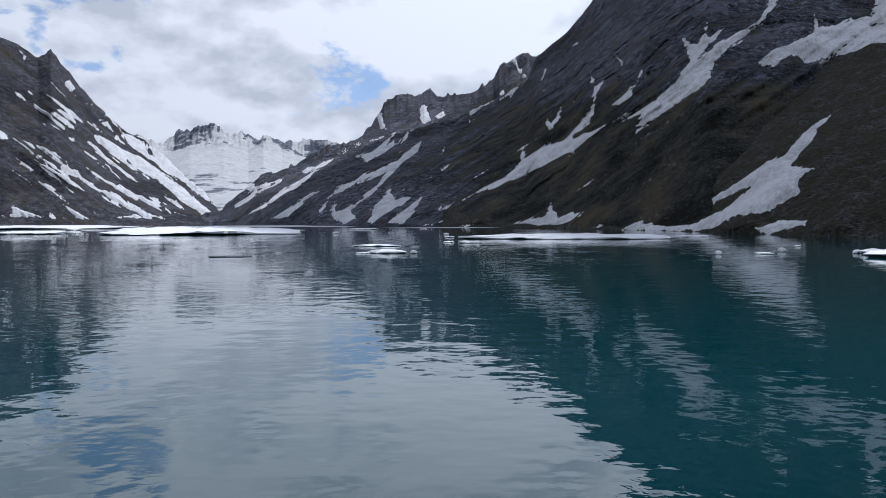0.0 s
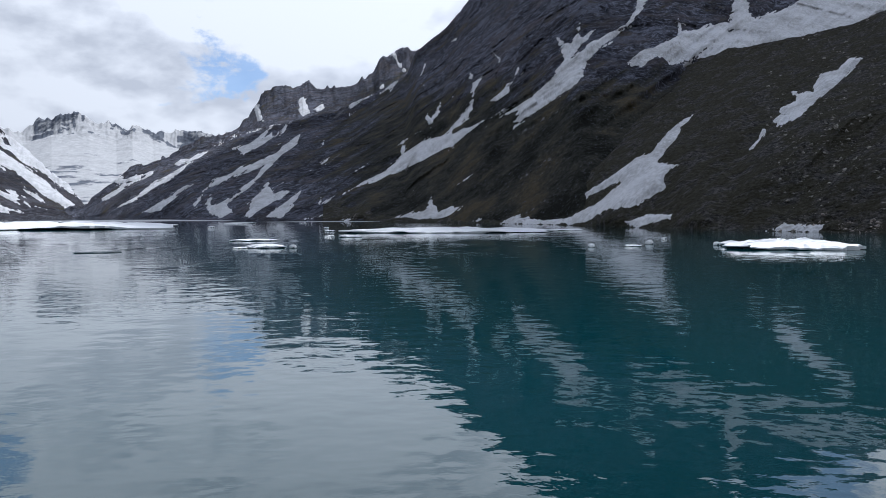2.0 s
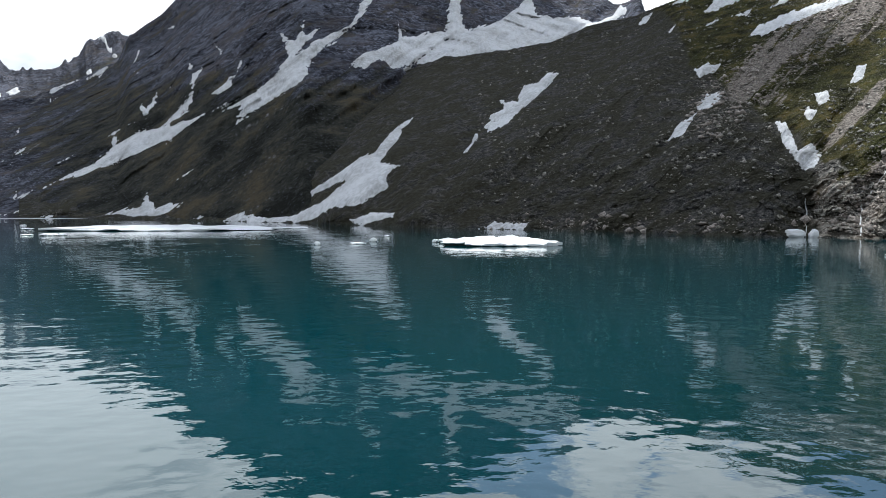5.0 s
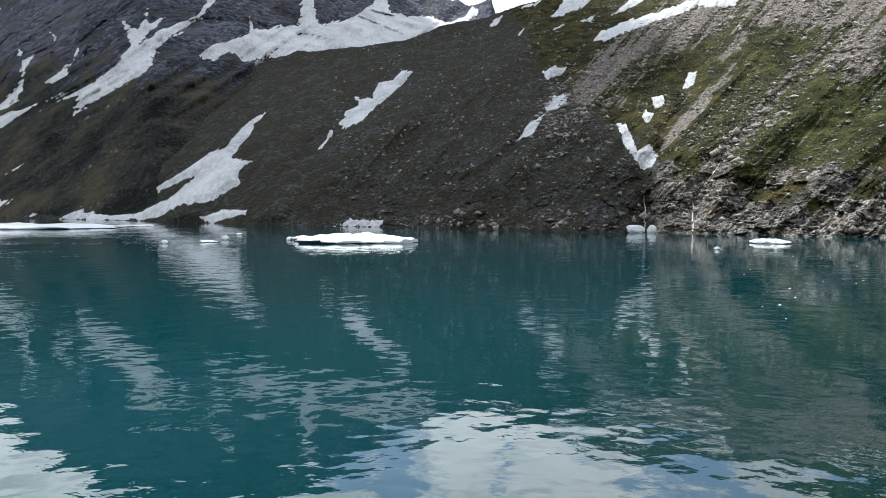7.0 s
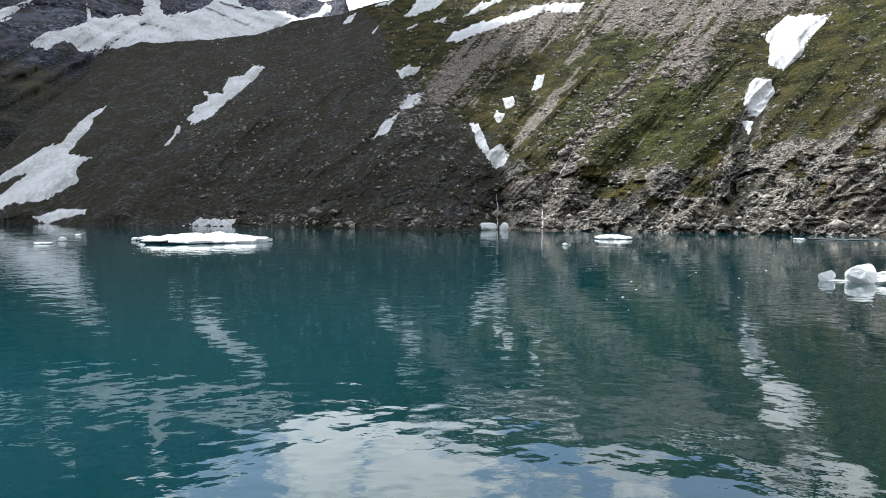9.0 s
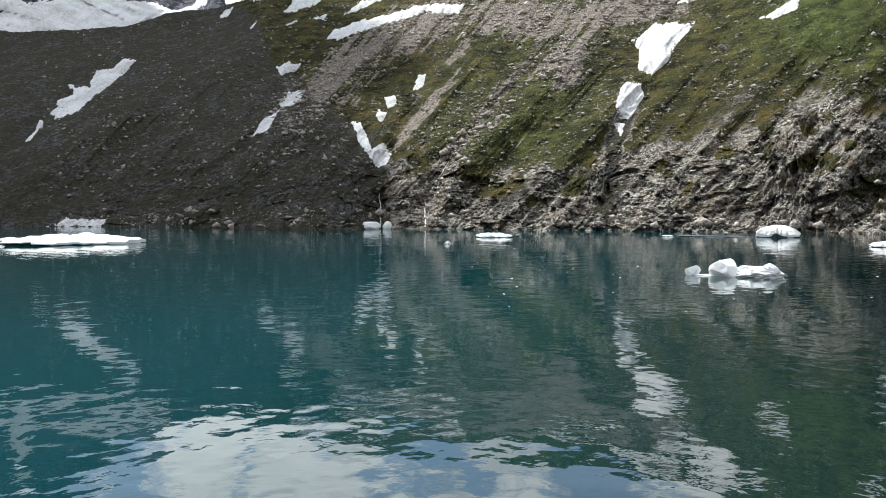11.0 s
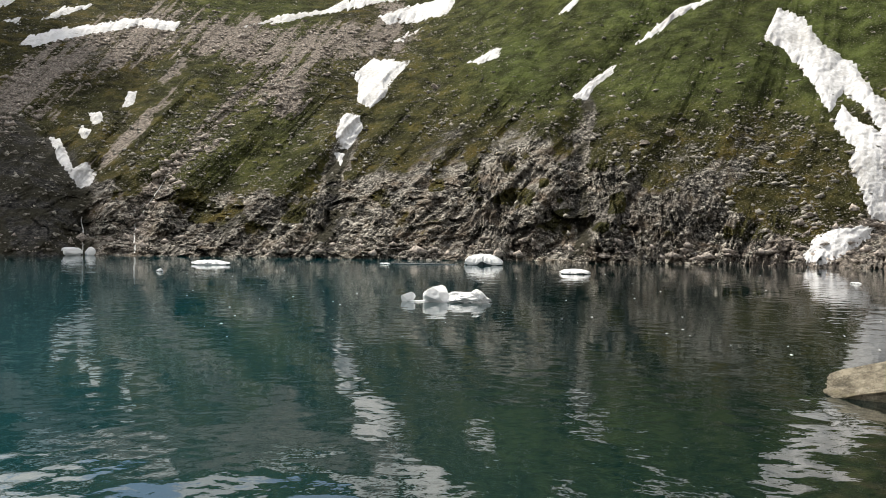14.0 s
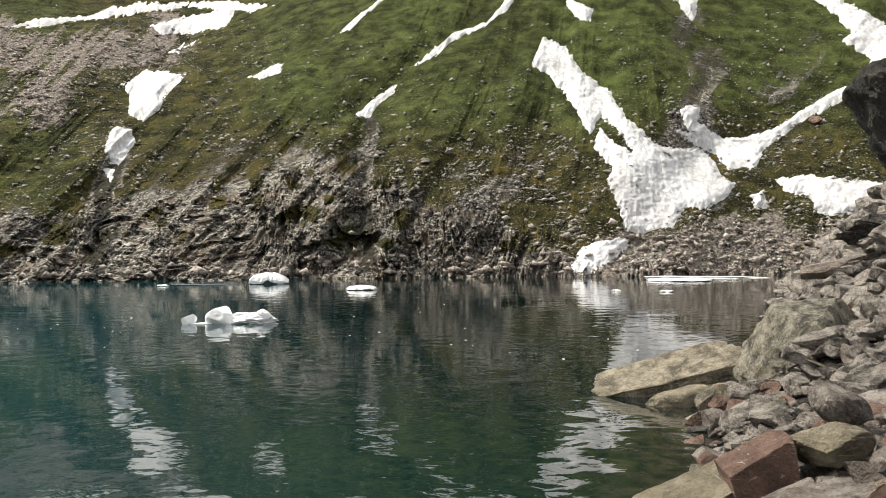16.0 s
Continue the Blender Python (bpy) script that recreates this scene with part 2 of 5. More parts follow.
LAYERS["C"] = [(-11, 1000, 1700, 3.0), (-8.8, 1000, 1700, 4.2), (-7.2, 1000, 1680, 4.9), (-5.7, 1000, 1660, 5.8), (-3.7, 1000, 1640, 7.9), (-2.7, 1000, 1630, 8.2), (-1.3, 1000, 1620, 8.6), (0.7, 1000, 1600, 8.4), (2.6, 1000, 1570, 8.8), (3.6, 1000, 1550, 9.2), (4.0, 1000, 1545, 10.2), (4.8, 1000, 1540, 10.8), (5.8, 1000, 1530, 11.1), (6.5, 1000, 1520, 10.8), (7.0, 1000, 1510, 9.9), (9, 1000, 1500, 8.0)]
LAYERS["B"] = [(-100, 500, 1000, 15.0), (-60, 620, 1100, 15.5), (-40, 760, 1200, 14.5), (-32, 820, 1240, 12.0), (-28.3, 840, 1260, 10.9), (-27.3, 850, 1270, 10.3), (-26.3, 850, 1270, 9.7), (-26.0, 850, 1270, 9.9), (-25.5, 860, 1280, 10.5), (-25.1, 860, 1280, 9.9), (-24.6, 860, 1300, 9.2), (-23.6, 870, 1320, 7.9), (-22.3, 880, 1340, 6.2), (-20.6, 890, 1360, 5.1), (-18.9, 900, 1350, 3.9), (-17.5, 900, 1300, 2.6), (-16.2, 905, 1200, 1.6), (-15.5, 910, 1100, 0.7), (-14.5, 920, 1000, 0.2)]
LAYERS["A"] = [(-27, 950, 3700, 4.6), (-23, 950, 3700, 5.2), (-20.6, 950, 3700, 5.5), (-18.8, 950, 3650, 5.0), (-17.2, 950, 3600, 5.6), (-15, 950, 3600, 5.7), (-13.4, 950, 3600, 5.4), (-12.4, 950, 3550, 5.6), (-11.1, 950, 3550, 5.1), (-9.6, 950, 3500, 4.9), (-8, 950, 3500, 4.9), (-6.5, 950, 3500, 4.6), (-3, 950, 3500, 4.2)]
LAYERS["R"] = [(128, 150, 420, 18.0), (150, 130, 420, 18.0), (200, 120, 420, 18.0), (225, 160, 480, 17.0), (245, 320, 800, 15.0), (262, 480, 1000, 15.0)]
POWER = {"D": 1.0, "E": 1.0, "C": 1.0, "B": 1.0, "A": 1.7, "R": 1.0}


# stream beds and snow gullies down the green hillside, as bearing and elevation angle; depth in metres, half width in degrees
GULLIES = [
    ([(51.8, -2), (51.7, 2.6), (53.3, 6), (54.7, 8.9), (56, 11.7)], 6.0, 0.8),
    ([(51.5, 2.6), (50.3, 5.3), (49.3, 6.8)], 2.5, 0.6),
    ([(54.8, -2), (54.6, 0), (55.9, 2.2), (56.9, 4), (58.6, 5.8), (61.2, 8.6), (63.8, 10.8)], 4.0, 0.6),
    ([(67.2, -2), (67.5, 4.6), (68.7, 7.3), (70.6, 11.4), (72.8, 13.9)], 3.2, 1.0),
    ([(84.8, -2), (84.8, 3), (85, 7), (85.1, 9.5), (88.2, 12.7), (91.1, 14.8), (95.1, 17.2)], 5.0, 0.9),
    ([(14.9, -1.1), (20.2, 1.7), (22.7, 3.3), (25, 6)], 4.0, 1.0),
    ([(27.2, -1.2), (28.8, 4), (31.9, 6.9), (35.5, 9.2), (38.2, 11.1)], 4.0, 1.0),
    ([(40.2, 1.5), (43, 4.6), (45.3, 7.3), (46.4, 9.2)], 2.4, 0.7),
    ([(103.2, -1.8), (104.7, 2.1), (107.7, 6.2), (101, 11.4), (97.1, 14.5)], 5.0, 2.0),
    ([(107.7, 6.2), (111.2, 7.2), (116.9, 10), (119, 12.5)], 5.0, 1.6),
    ([(75.5, -2), (76.5, 1.5), (77, 4)], 2.5, 0.5),
    ([(80.5, -2), (80.8, 2), (80.2, 5)], 2.5, 0.5),
    ([(88.5, -2), (88, 1), (88.8, 4)], 2.5, 0.6),
    ([(72, -2), (72.3, 2), (73, 5)], 2.0, 0.5),
]


# grassy ribs between them: height in metres, half width in degrees
RIBS = [
    ([(56.6, 1.5), (57.6, 3), (62, 7), (66.5, 10.8)], 4.5, 1.0),
    ([(53.2, 0.5), (55.5, 4.5), (59.5, 9.3)], 3.2, 0.8),
    ([(61, 0), (64, 4.5), (68, 8.5)], 3.0, 0.9),
    ([(71, 0), (73, 3.5), (76, 7.5), (80.5, 11.5)], 4.0, 1.2),
    ([(81.5, 0), (82.3, 4), (83.2, 8)], 3.0, 1.0),
    ([(86.7, 0), (88, 5), (91, 9)], 3.4, 1.2),
    ([(92, 2), (94.5, 8), (97, 12)], 3.0, 1.6),
    ([(26, -0.5), (30, 2.6), (36, 7), (43.3, 11.9)], 7.0, 1.3),
    ([(39, -0.5), (44, 4.5), (48.5, 8.5)], 5.0, 1.2),
    ([(20, -0.5), (24, 3.5), (29, 8)], 6.0, 1.2),
]


def line_distance(A, E, line):
    best = np.full(np.shape(A), 1e9)
    for (x1, y1), (x2, y2) in zip(line, line[1:]):
        dx, dy = x2 - x1, y2 - y1
        t = np.clip(((A - x1) * dx + (E - y1) * dy) / (dx * dx + dy * dy), 0, 1)
        best = np.minimum(best, np.hypot(A - x1 - t * dx, E - y1 - t * dy))
    return best


def cells(x, y, z):
    """Angular blocks: the height of the cell whose centre is nearest, leaning to one side."""
    xi, yi, zi = (np.floor(v).astype(np.int64) for v in (x, y, z))
    best, value = np.full(np.shape(x), 1e9), np.zeros(np.shape(x))
    for dx in (-1, 0, 1):
        for dy in (-1, 0, 1):
            for dz in (-1, 0, 1):
                cx, cy, cz = xi + dx, yi + dy, zi + dz
                px, py, pz = (c + 0.5 + 0.45 * lattice(cx + k, cy - k, cz + 2 * k) for c, k in ((cx, 11), (cy, 23), (cz, 37)))
                d = (x - px) ** 2 + (y - py) ** 2 + (z - pz) ** 2
                h = 0.5 * lattice(cx, cy, cz + 71) + 0.5 * (z - pz) + 0.35 * (x - px) * lattice(cx + 5, cy, cz)
                value = np.where(d < best, h, value)
                best = np.minimum(best, d)
    return value


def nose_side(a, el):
    """The bearing at which the nose and the slope above it, both painted darker for shade, give way to the green
    hillside.
    """
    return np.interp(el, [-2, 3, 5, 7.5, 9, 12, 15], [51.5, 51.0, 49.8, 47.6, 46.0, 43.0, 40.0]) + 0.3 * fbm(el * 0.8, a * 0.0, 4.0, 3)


def relief(key, a, v, r, z):
    """The metres by which a mountainside stands proud: spurs and gullies down the fall line, crags and small breaks."""
    rad = np.radians(a)
    x, y = r * np.sin(rad), r * np.cos(rad)
    el = np.degrees(np.arctan2(z - EYE, r))
    if key == "D":
        fall = a - 1.5 * el
        rise = 13 * fbm(fall * 0.30, el * 0.05, 1.0, 5, 0.6, True) + 4 * fbm(fall * 1.1, el * 0.2, 8.0, 4, 0.55) + 6 * fbm(a * 0.5, el * 0.5, 3.0, 6, 0.55)
        rise = rise + 5.0 * cells(x * 0.035, y * 0.035, z * 0.05) + 2.5 * fbm(x * 0.06, y * 0.06, z * 0.08, 4, 0.6, True)
        return rise * smooth(0.0, 0.2, v) * (0.5 + 0.5 * smooth(1.0, 0.9, v))
    if key == "E":
        lean = np.interp(a, [88, 98, 106, 116], [0.9, 0.35, -0.2, 0.5])
        fall = a - lean * el
        spur = (1 - 0.55 * smooth(78, 90, a)) * (1 - 0.75 * smooth(0.72, 0.92, v)) * ((9.0 + 6.0 * smooth(50, 38, a)) * fbm(fall * 0.17, el * 0.07, 2.0, 4, 0.5, True) + 2.2 * fbm(fall * 0.6, el * 0.28, 12.0, 4, 0.5)) * smooth(0.02, 0.2, v)
        bare = cliff(a, z) * (0.3 + 0.7 * smooth(47, 54, a))
        wx, wz = x + 6 * fbm(x * 0.07, y * 0.07, z * 0.1, 4), z + (0.55 + 0.5 * fbm(a * 0.12, a * 0.0, 4.0, 2)) * (y - x) * 0.6 + 6 * fbm(x * 0.05, y * 0.05, z * 0.1 + 9, 4)
        ledge = fbm(wx * 0.09, y * 0.09, wz * 0.4, 5, 0.6, True)
        butt = fbm(fall * 0.45, el * 0.12, 14.0, 3, 0.5, True)
        crag = (3.4 * butt + 2.0 * ledge + 3.4 * cells(wx * 0.07, y * 0.07, wz * 0.10) + 2.0 * cells(wx * 0.2, y * 0.2, wz * 0.3) + 1.1 * cells(wx * 0.5, y * 0.5 + 3, wz * 0.7) + 1.6 * fbm(fall * 0.8, el * 0.3, 4.0, 4, 0.6, True)) * bare
        cut = 0.0
        for line, deep, wide in GULLIES:
            d = line_distance(a, el, line)
            cut = cut + deep * np.exp(-(d / wide) ** 2)
        for line, tall, wide in RIBS:
            cut = cut - tall * np.exp(-(line_distance(a, el, line) / wide) ** 2)
        # the dark rounded nose: it stands out from the hillside as far as a gully's edge
        side = nose_side(a, el)
        nose = 11.0 * smooth(0.1, -2.6, a - side) * smooth(38, 46, a) * smooth(9.2, 5.5, el)
        small = (0.7 * fbm(x * 0.22, y * 0.22, z * 0.3, 5, 0.6, True) + (0.35 + 0.9 * smooth(46, 50, a) * smooth(70, 64, a)) * fbm(fall * 1.1, el * 0.25, 9.0, 4, 0.55, True)) * (1 - bare)
        return spur + crag + small + nose - cut * smooth(-0.01, 0.03, v) + 0.9 * fbm(x * 0.05, y * 0.05, 8.0, 5, 0.55)
    if key == "A":
        return 60 * fbm(x * 0.004, y * 0.004, 1.0, 6, 0.55, True) * smooth(0.25, 0.7, v) + 24 * fbm(a * 1.1, v * 3, 2.0, 5, 0.5, True) * smooth(0.75, 0.95, v)
    if key == "C":
        return 20 * fbm(a * 0.6, el * 0.3, 5.0, 6, 0.55, True) * smooth(0, 0.3, v)
    if key == "B":
        fall = a + 1.35 * el
        return (14 * fbm(fall * 0.35, el * 0.06, 6.0, 6, 0.55, True) + 8 * fbm(a * 0.8, el * 0.8, 7.0, 5, 0.6)) * smooth(0.0, 0.25, v)
    return 4 * fbm(x * 0.03, y * 0.03, 9.0, 6, 0.55)


def cliff(a, z):
    """How far the ground at that bearing and height is bare cliff above the lake (0 to 1)."""
    top = np.interp(a, [30, 40, 48, 55, 62, 70, 76, 84, 92, 97, 102], [3, 10, 14, 13, 12, 16, 22, 24, 16, 7, 3])
    return smooth(1.3, 0.7, (z + 9 * fbm(a * 0.35, z * 0.08, 3.0, 5, 0.6)) / top)


def plan(key, a):
    """Shore distance, crest distance and crest angle at those bearings; the green hillside's plan is rounded off."""
    rows = np.array(LAYERS[key])
    taps = (-2.4, -1.2, 0.0, 1.2, 2.4) if key == "E" else (0.0,)
    return tuple(sum(np.interp(a + d, rows[:, 0], rows[:, i]) for d in taps) / len(taps) for i in (1, 2, 3))


def surface(key, a, v):
    """Points of a mountain for bearings a and profile steps v (0 at the shore, 1 at the crest, more behind it)."""
    r0, r1, el = plan(key, a)
    top = EYE + r1 * np.tan(np.radians(el))
    w = np.clip(v, -0.05, 1.0)
    r = r0 + (r1 - r0) * v
    z = np.where(w < 0, w * 120.0, top * np.abs(w) ** POWER[key])
    back = np.clip(v - 1, 0, None)
    z = z - back * top * 1.1 - back ** 2 * top
    up = relief(key, a, v, r, np.maximum(z, 0))
    rad = np.radians(a)
    # proud along the camera's rays on the slopes, to keep its view fitted; upwards along the crest
    crest = smooth(0.82, 0.98, v)
    near = 1 - up * (1 - crest) * 0.9 / r
    z2 = EYE + (z - EYE) * near + up * crest
    r2 = r * near
    return np.stack([r2 * np.sin(rad), r2 * np.cos(rad), z2], -1), np.degrees(np.arctan2(z - EYE, r))


def mesh_grid(name, P, keep=None, attrs=None):
    """A mesh from a rectangular array of points; keep: which of its cells to have."""
    n, m = P.shape[:2]
    i = np.arange(n * m).reshape(n, m)
    q = np.stack([i[:-1, :-1], i[1:, :-1], i[1:, 1:], i[:-1, 1:]], -1)
    q = q[keep] if keep is not None else q.reshape(-1, 4)
    used, q = np.unique(q, return_inverse=True)
    q = q.reshape(-1, 4)
    me = bpy.data.meshes.new(name)
    me.vertices.add(len(used))
    me.vertices.foreach_set("co", P.reshape(-1, 3)[used].astype(np.float32).ravel())
    me.loops.add(q.size)
    me.loops.foreach_set("vertex_index", q.ravel().astype(np.int32))
    me.polygons.add(len(q))
    me.polygons.foreach_set("loop_start", np.arange(0, q.size, 4, dtype=np.int32))
    me.update(calc_edges=True)
    for key, val in (attrs or {}).items():
        at = me.attributes.new(key, "FLOAT", "POINT")
        at.data.foreach_set("value", val.reshape(-1)[used].astype(np.float32))
    me.polygons.foreach_set("use_smooth", np.ones(len(q), dtype=bool))
    return me


def mountain(name, key, mat, da, rows, label, back=1.5):
    tab = LAYERS[key]
    a = np.arange(tab[0][0], tab[-1][0] + da / 2, da)
    if key == "E":
        a = np.concatenate([np.arange(0, 40, 0.13), np.arange(40, 120, da), np.arange(120, 140.1, 0.5)])
    v = np.concatenate([np.linspace(-0.05, 0, 3)[:-1], np.linspace(0, 1, rows) ** (1.35 if key == "E" else 1.0), np.linspace(1, back, 10)[1:]])
    A, V = np.meshgrid(a, v, indexing="ij")
    P, el = surface(key, A, V)
    at = {}
    z = P[..., 2]
    if key == "E":
        g = 1 - cliff(A, z)
        dark = smooth(48, 30, A)
        lines = fbm((A - 0.9 * el) * 0.5, el * 0.12, 11.0, 5)
        wide = fbm(A * 0.25, el * 0.25, 13.0, 5)
        lush = smooth(70, 82, A) * smooth(6, 11, el) + 0.5 * smooth(54, 60, A) * smooth(70, 64, A) * smooth(2, 4, el)
        moss = smooth(-0.05, 0.25, fbm(A * 0.8, el * 0.8, 17.0, 5)) * smooth(-1.4, 0.6, el)
        at["turf"] = np.maximum(g, 0.95 * moss) * (0.62 + 0.30 * lines + 0.30 * wide - 0.16 * dark + 0.3 * lush)
        # shade painted into the colour, ending at the nose's side
        at["dark_rock_shade"] = 1 - smooth(-1.2, 1.6, A - nose_side(A, el) + 2.5 * wide)
        at["lush"] = np.clip(0.04 + 0.9 * lush + 0.35 * wide - 0.6 * dark, 0, 1)
        A0, el0 = A, el
        A = A + 1.3 * fbm(A0 * 0.5, el0 * 0.5, 21.0, 5, 0.6)
        el = el + 1.0 * fbm(A0 * 0.5, el0 * 0.5, 27.0, 5, 0.6)
        band = smooth(2.6, 0.4, line_distance(A, el, [(45.0, 6.0), (49.5, 9.6), (53.5, 12.0), (58, 13.2), (64, 12.2), (72, 13.6)])) * smooth(44, 48, A)
        band = np.maximum(band, smooth(2.2, 0.3, line_distance(A, el, [(63.8, 9.4), (66, 12), (72, 15)])))
        band = np.maximum(band, 0.8 * smooth(1.2, 0.2, line_distance(A, el, GULLIES[2][0])))
        band = np.maximum(band, 0.8 * smooth(1.0, 0.2, line_distance(A, el, [(51.5, 3), (54.8, 7), (57.5, 11)])))
        band = np.maximum(band, smooth(97, 104, A) * smooth(3.6, 1.0, el))
        band = np.maximum(band, smooth(92, 97, A) * smooth(0.6, -0.4, el))
        band = np.maximum(band, 0.55 * smooth(0.9, 0.1, line_distance(A, el, [(31, -1), (36, 2.5), (43, 7), (50, 12)])))
        streaks = fbm((A0 - 0.9 * el0) * 2.4, el0 * 0.35, 31.0, 4, 0.6)
        at["scree"] = np.clip(band, 0, 1) * 0.52 + 0.22 * lines + 0.1 * wide + (0.25 + 0.3 * smooth(46, 50, A0) * smooth(70, 64, A0)) * streaks
        bare = smooth(0.9, 0.1, line_distance(A, el, [(84.8, -1), (84.9, 5), (85.1, 9)])) + smooth(1.2, 0.3, line_distance(A, el, [(67.2, -1), (67.5, 4.5), (68.7, 7)])) + 0.5 * smooth(2.6, 0.6, line_distance(A, el, [(107.5, 8), (108.3, 12), (107, 15)])) + 0.6 * smooth(2.0, 0.5, line_distance(A, el, [(113, 11), (115, 13)]))
        debris = smooth(1.0, 0.2, line_distance(A, el, [(84.8, -1), (84.9, 5), (85.1, 9.3)])) + smooth(1.1, 0.3, line_distance(A, el, [(67.2, -1), (67.5, 4.5), (68.7, 7)])) + 0.7 * smooth(1.4, 0.3, line_distance(A, el, [(107.5, 9.5), (108.3, 12), (107, 15)]))
        at["dark_rock_shade"] = at["dark_rock_shade"] - 0.5 * np.clip(lines + 0.7 * streaks, 0, 1) + 0.75 * debris + 0.6 * smooth(0.15, 0.6, fbm((A0 - 0.9 * el0) * 0.7, el0 * 0.3, 41.0, 4)) * cliff(A0, z)
        at["turf"] = at["turf"] + 0.16 * streaks - 0.75 * np.clip(bare, 0, 1)
    elif key == "A":
        at["bare"] = 0.25 * smooth(0.82, 0.90, V) * smooth(-0.25, 0.05, fbm(A * 0.9, V * 4, 6.0, 4)) + 0.15 * smooth(0.05, 0.3, V) * smooth(0.78, 0.5, V)
    else:
        at["lush"] = 0 * A
        down = A + 1.35 * el if key == "B" else A - 1.5 * el
        streaks = fbm(down * 1.6, el * 0.22, 31.0, 5, 0.62)
        at["turf"] = 0.25 + 0.5 * smooth(11, 4, el) * smooth(-5, 12, A) + 0.25 * streaks
        at["scree"] = 0.12 + 0.45 * fbm(down * 2.3, el * 0.3, 37.0, 5, 0.62)
    me = mesh_grid(name, P, None, at)
    me.materials.append(mat)
    if key == "E":
        me.polygons.foreach_set("use_smooth", np.zeros(len(me.polygons), dtype=bool))
    ob = new(name, me)
    return tagged(ob, label, "mountain", kind="structure")


mountain("mountain_range_far", "A", MAT_FAR, 0.05, 160, "distant snowfield under a jagged rocky mountain crest")
mountain("mountain_valley_side", "B", MAT_SIDE, 0.1, 130, "steep dark grey mountainside streaked with snow gullies")
mountain("mountain_peak_behind", "C", MAT_DARK, 0.06, 80, "dark craggy peaks rising behind the main mountainside")
mountain("mountain_dark", "D", MAT_DARK, 0.09, 200, "dark grey rocky mountain cut by snow-filled gullies")
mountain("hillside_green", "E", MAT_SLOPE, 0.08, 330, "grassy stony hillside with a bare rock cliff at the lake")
mountain("hillside_rear", "R", MAT_SLOPE, 0.5, 60, "stony grassy hillside behind the landing place")

# ---- water and lake bed ----


def water_material():
    m, nt, b = material("lake_water", 0.01, 0.52)
    b.inputs["IOR"].default_value = 1.6
    # teal in the open lake, darker and greener towards the stony bank
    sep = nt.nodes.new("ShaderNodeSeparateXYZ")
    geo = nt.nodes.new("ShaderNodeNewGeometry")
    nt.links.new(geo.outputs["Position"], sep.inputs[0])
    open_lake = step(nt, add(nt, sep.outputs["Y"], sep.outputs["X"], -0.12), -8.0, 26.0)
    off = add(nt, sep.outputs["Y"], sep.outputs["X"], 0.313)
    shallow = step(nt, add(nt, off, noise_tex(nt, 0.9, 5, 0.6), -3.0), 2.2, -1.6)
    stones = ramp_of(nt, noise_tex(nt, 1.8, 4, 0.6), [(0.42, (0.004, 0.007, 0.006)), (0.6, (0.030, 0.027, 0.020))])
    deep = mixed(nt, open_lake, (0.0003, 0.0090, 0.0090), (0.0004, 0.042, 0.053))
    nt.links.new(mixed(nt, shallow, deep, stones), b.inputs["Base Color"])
    long = noise_tex(nt, 0.62, 2, 0.45)
    short = noise_tex(nt, 2.2, 3, 0.5)
    wide = noise_tex(nt, 0.06, 3, 0.5)
    n = nt.nodes.new("ShaderNodeMath")
    n.operation = "MULTIPLY"
    nt.links.new(add(nt, long, short, 0.12), n.inputs[0])
    nt.links.new(step(nt, wide, 0.2, 0.7), n.inputs[1])
    bump(nt, b, n.outputs[0], 1.0, 0.048)
    return m


MAT_WATER = water_material()


def disc(name, radii, z, seg=96):
    bm = bmesh.new()
    rings = []
    for r in radii:
        rings.append([bm.verts.new((r * math.sin(2 * math.pi * i / seg), r * math.cos(2 * math.pi * i / seg), z)) for i in range(seg)])
    mid = bm.verts.new((0, 0, z))
    for i in range(seg):
        bm.faces.new((mid, rings[0][(i + 1) % seg], rings[0][i]))
        for p, q in zip(rings, rings[1:]):
            bm.faces.new((p[i], p[(i + 1) % seg], q[(i + 1) % seg], q[i]))
    bmesh.ops.recalc_face_normals(bm, faces=bm.faces)
    me = bpy.data.meshes.new(name)
    bm.to_mesh(me)
    bm.free()
    if me.polygons[0].normal.z < 0:
        me.flip_normals()
    return me


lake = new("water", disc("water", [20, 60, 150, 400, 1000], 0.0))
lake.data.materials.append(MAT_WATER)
tagged(lake, "calm teal glacial lake with light ripples", "water", kind="structure")
bed = new("ground", disc("ground", [50, 400, 1500, 4900], -8.0))
bed.data.materials.append(MAT_DARK)
tagged(bed, "dark stony ground under the lake and valley", "ground", kind="structure")

# ---- snow patches ----
def outline_distance(A, E, poly):
    """Signed distance in degrees, positive inside the outline."""
    q = np.array(poly, float).reshape(-1, 2)
    best, inside = np.full(A.shape, 1e9), np.zeros(A.shape, bool)
    for (x1, y1), (x2, y2) in zip(q, np.roll(q, -1, 0)):
        dx, dy = x2 - x1, y2 - y1
        t = np.clip(((A - x1) * dx + (E - y1) * dy) / (dx * dx + dy * dy + 1e-12), 0, 1)
        best = np.minimum(best, np.hypot(A - x1 - t * dx, E - y1 - t * dy))
        cross = ((y1 > E) != (y2 > E)) & (A < dx * (E - y1) / (dy if dy else 1e-9) + x1)
        inside ^= cross
    return np.where(inside, best, -best)


def profile_step(key, a, el):
    """The profile step at which the plain mountainside stands at that elevation angle."""
    r0, r1, e1 = plan(key, a)
    top = EYE + r1 * np.tan(np.radians(e1))
    t = np.tan(np.radians(el))
    return (t * r0 + EYE) / np.maximum(top - t * (r1 - r0), 1e-3)


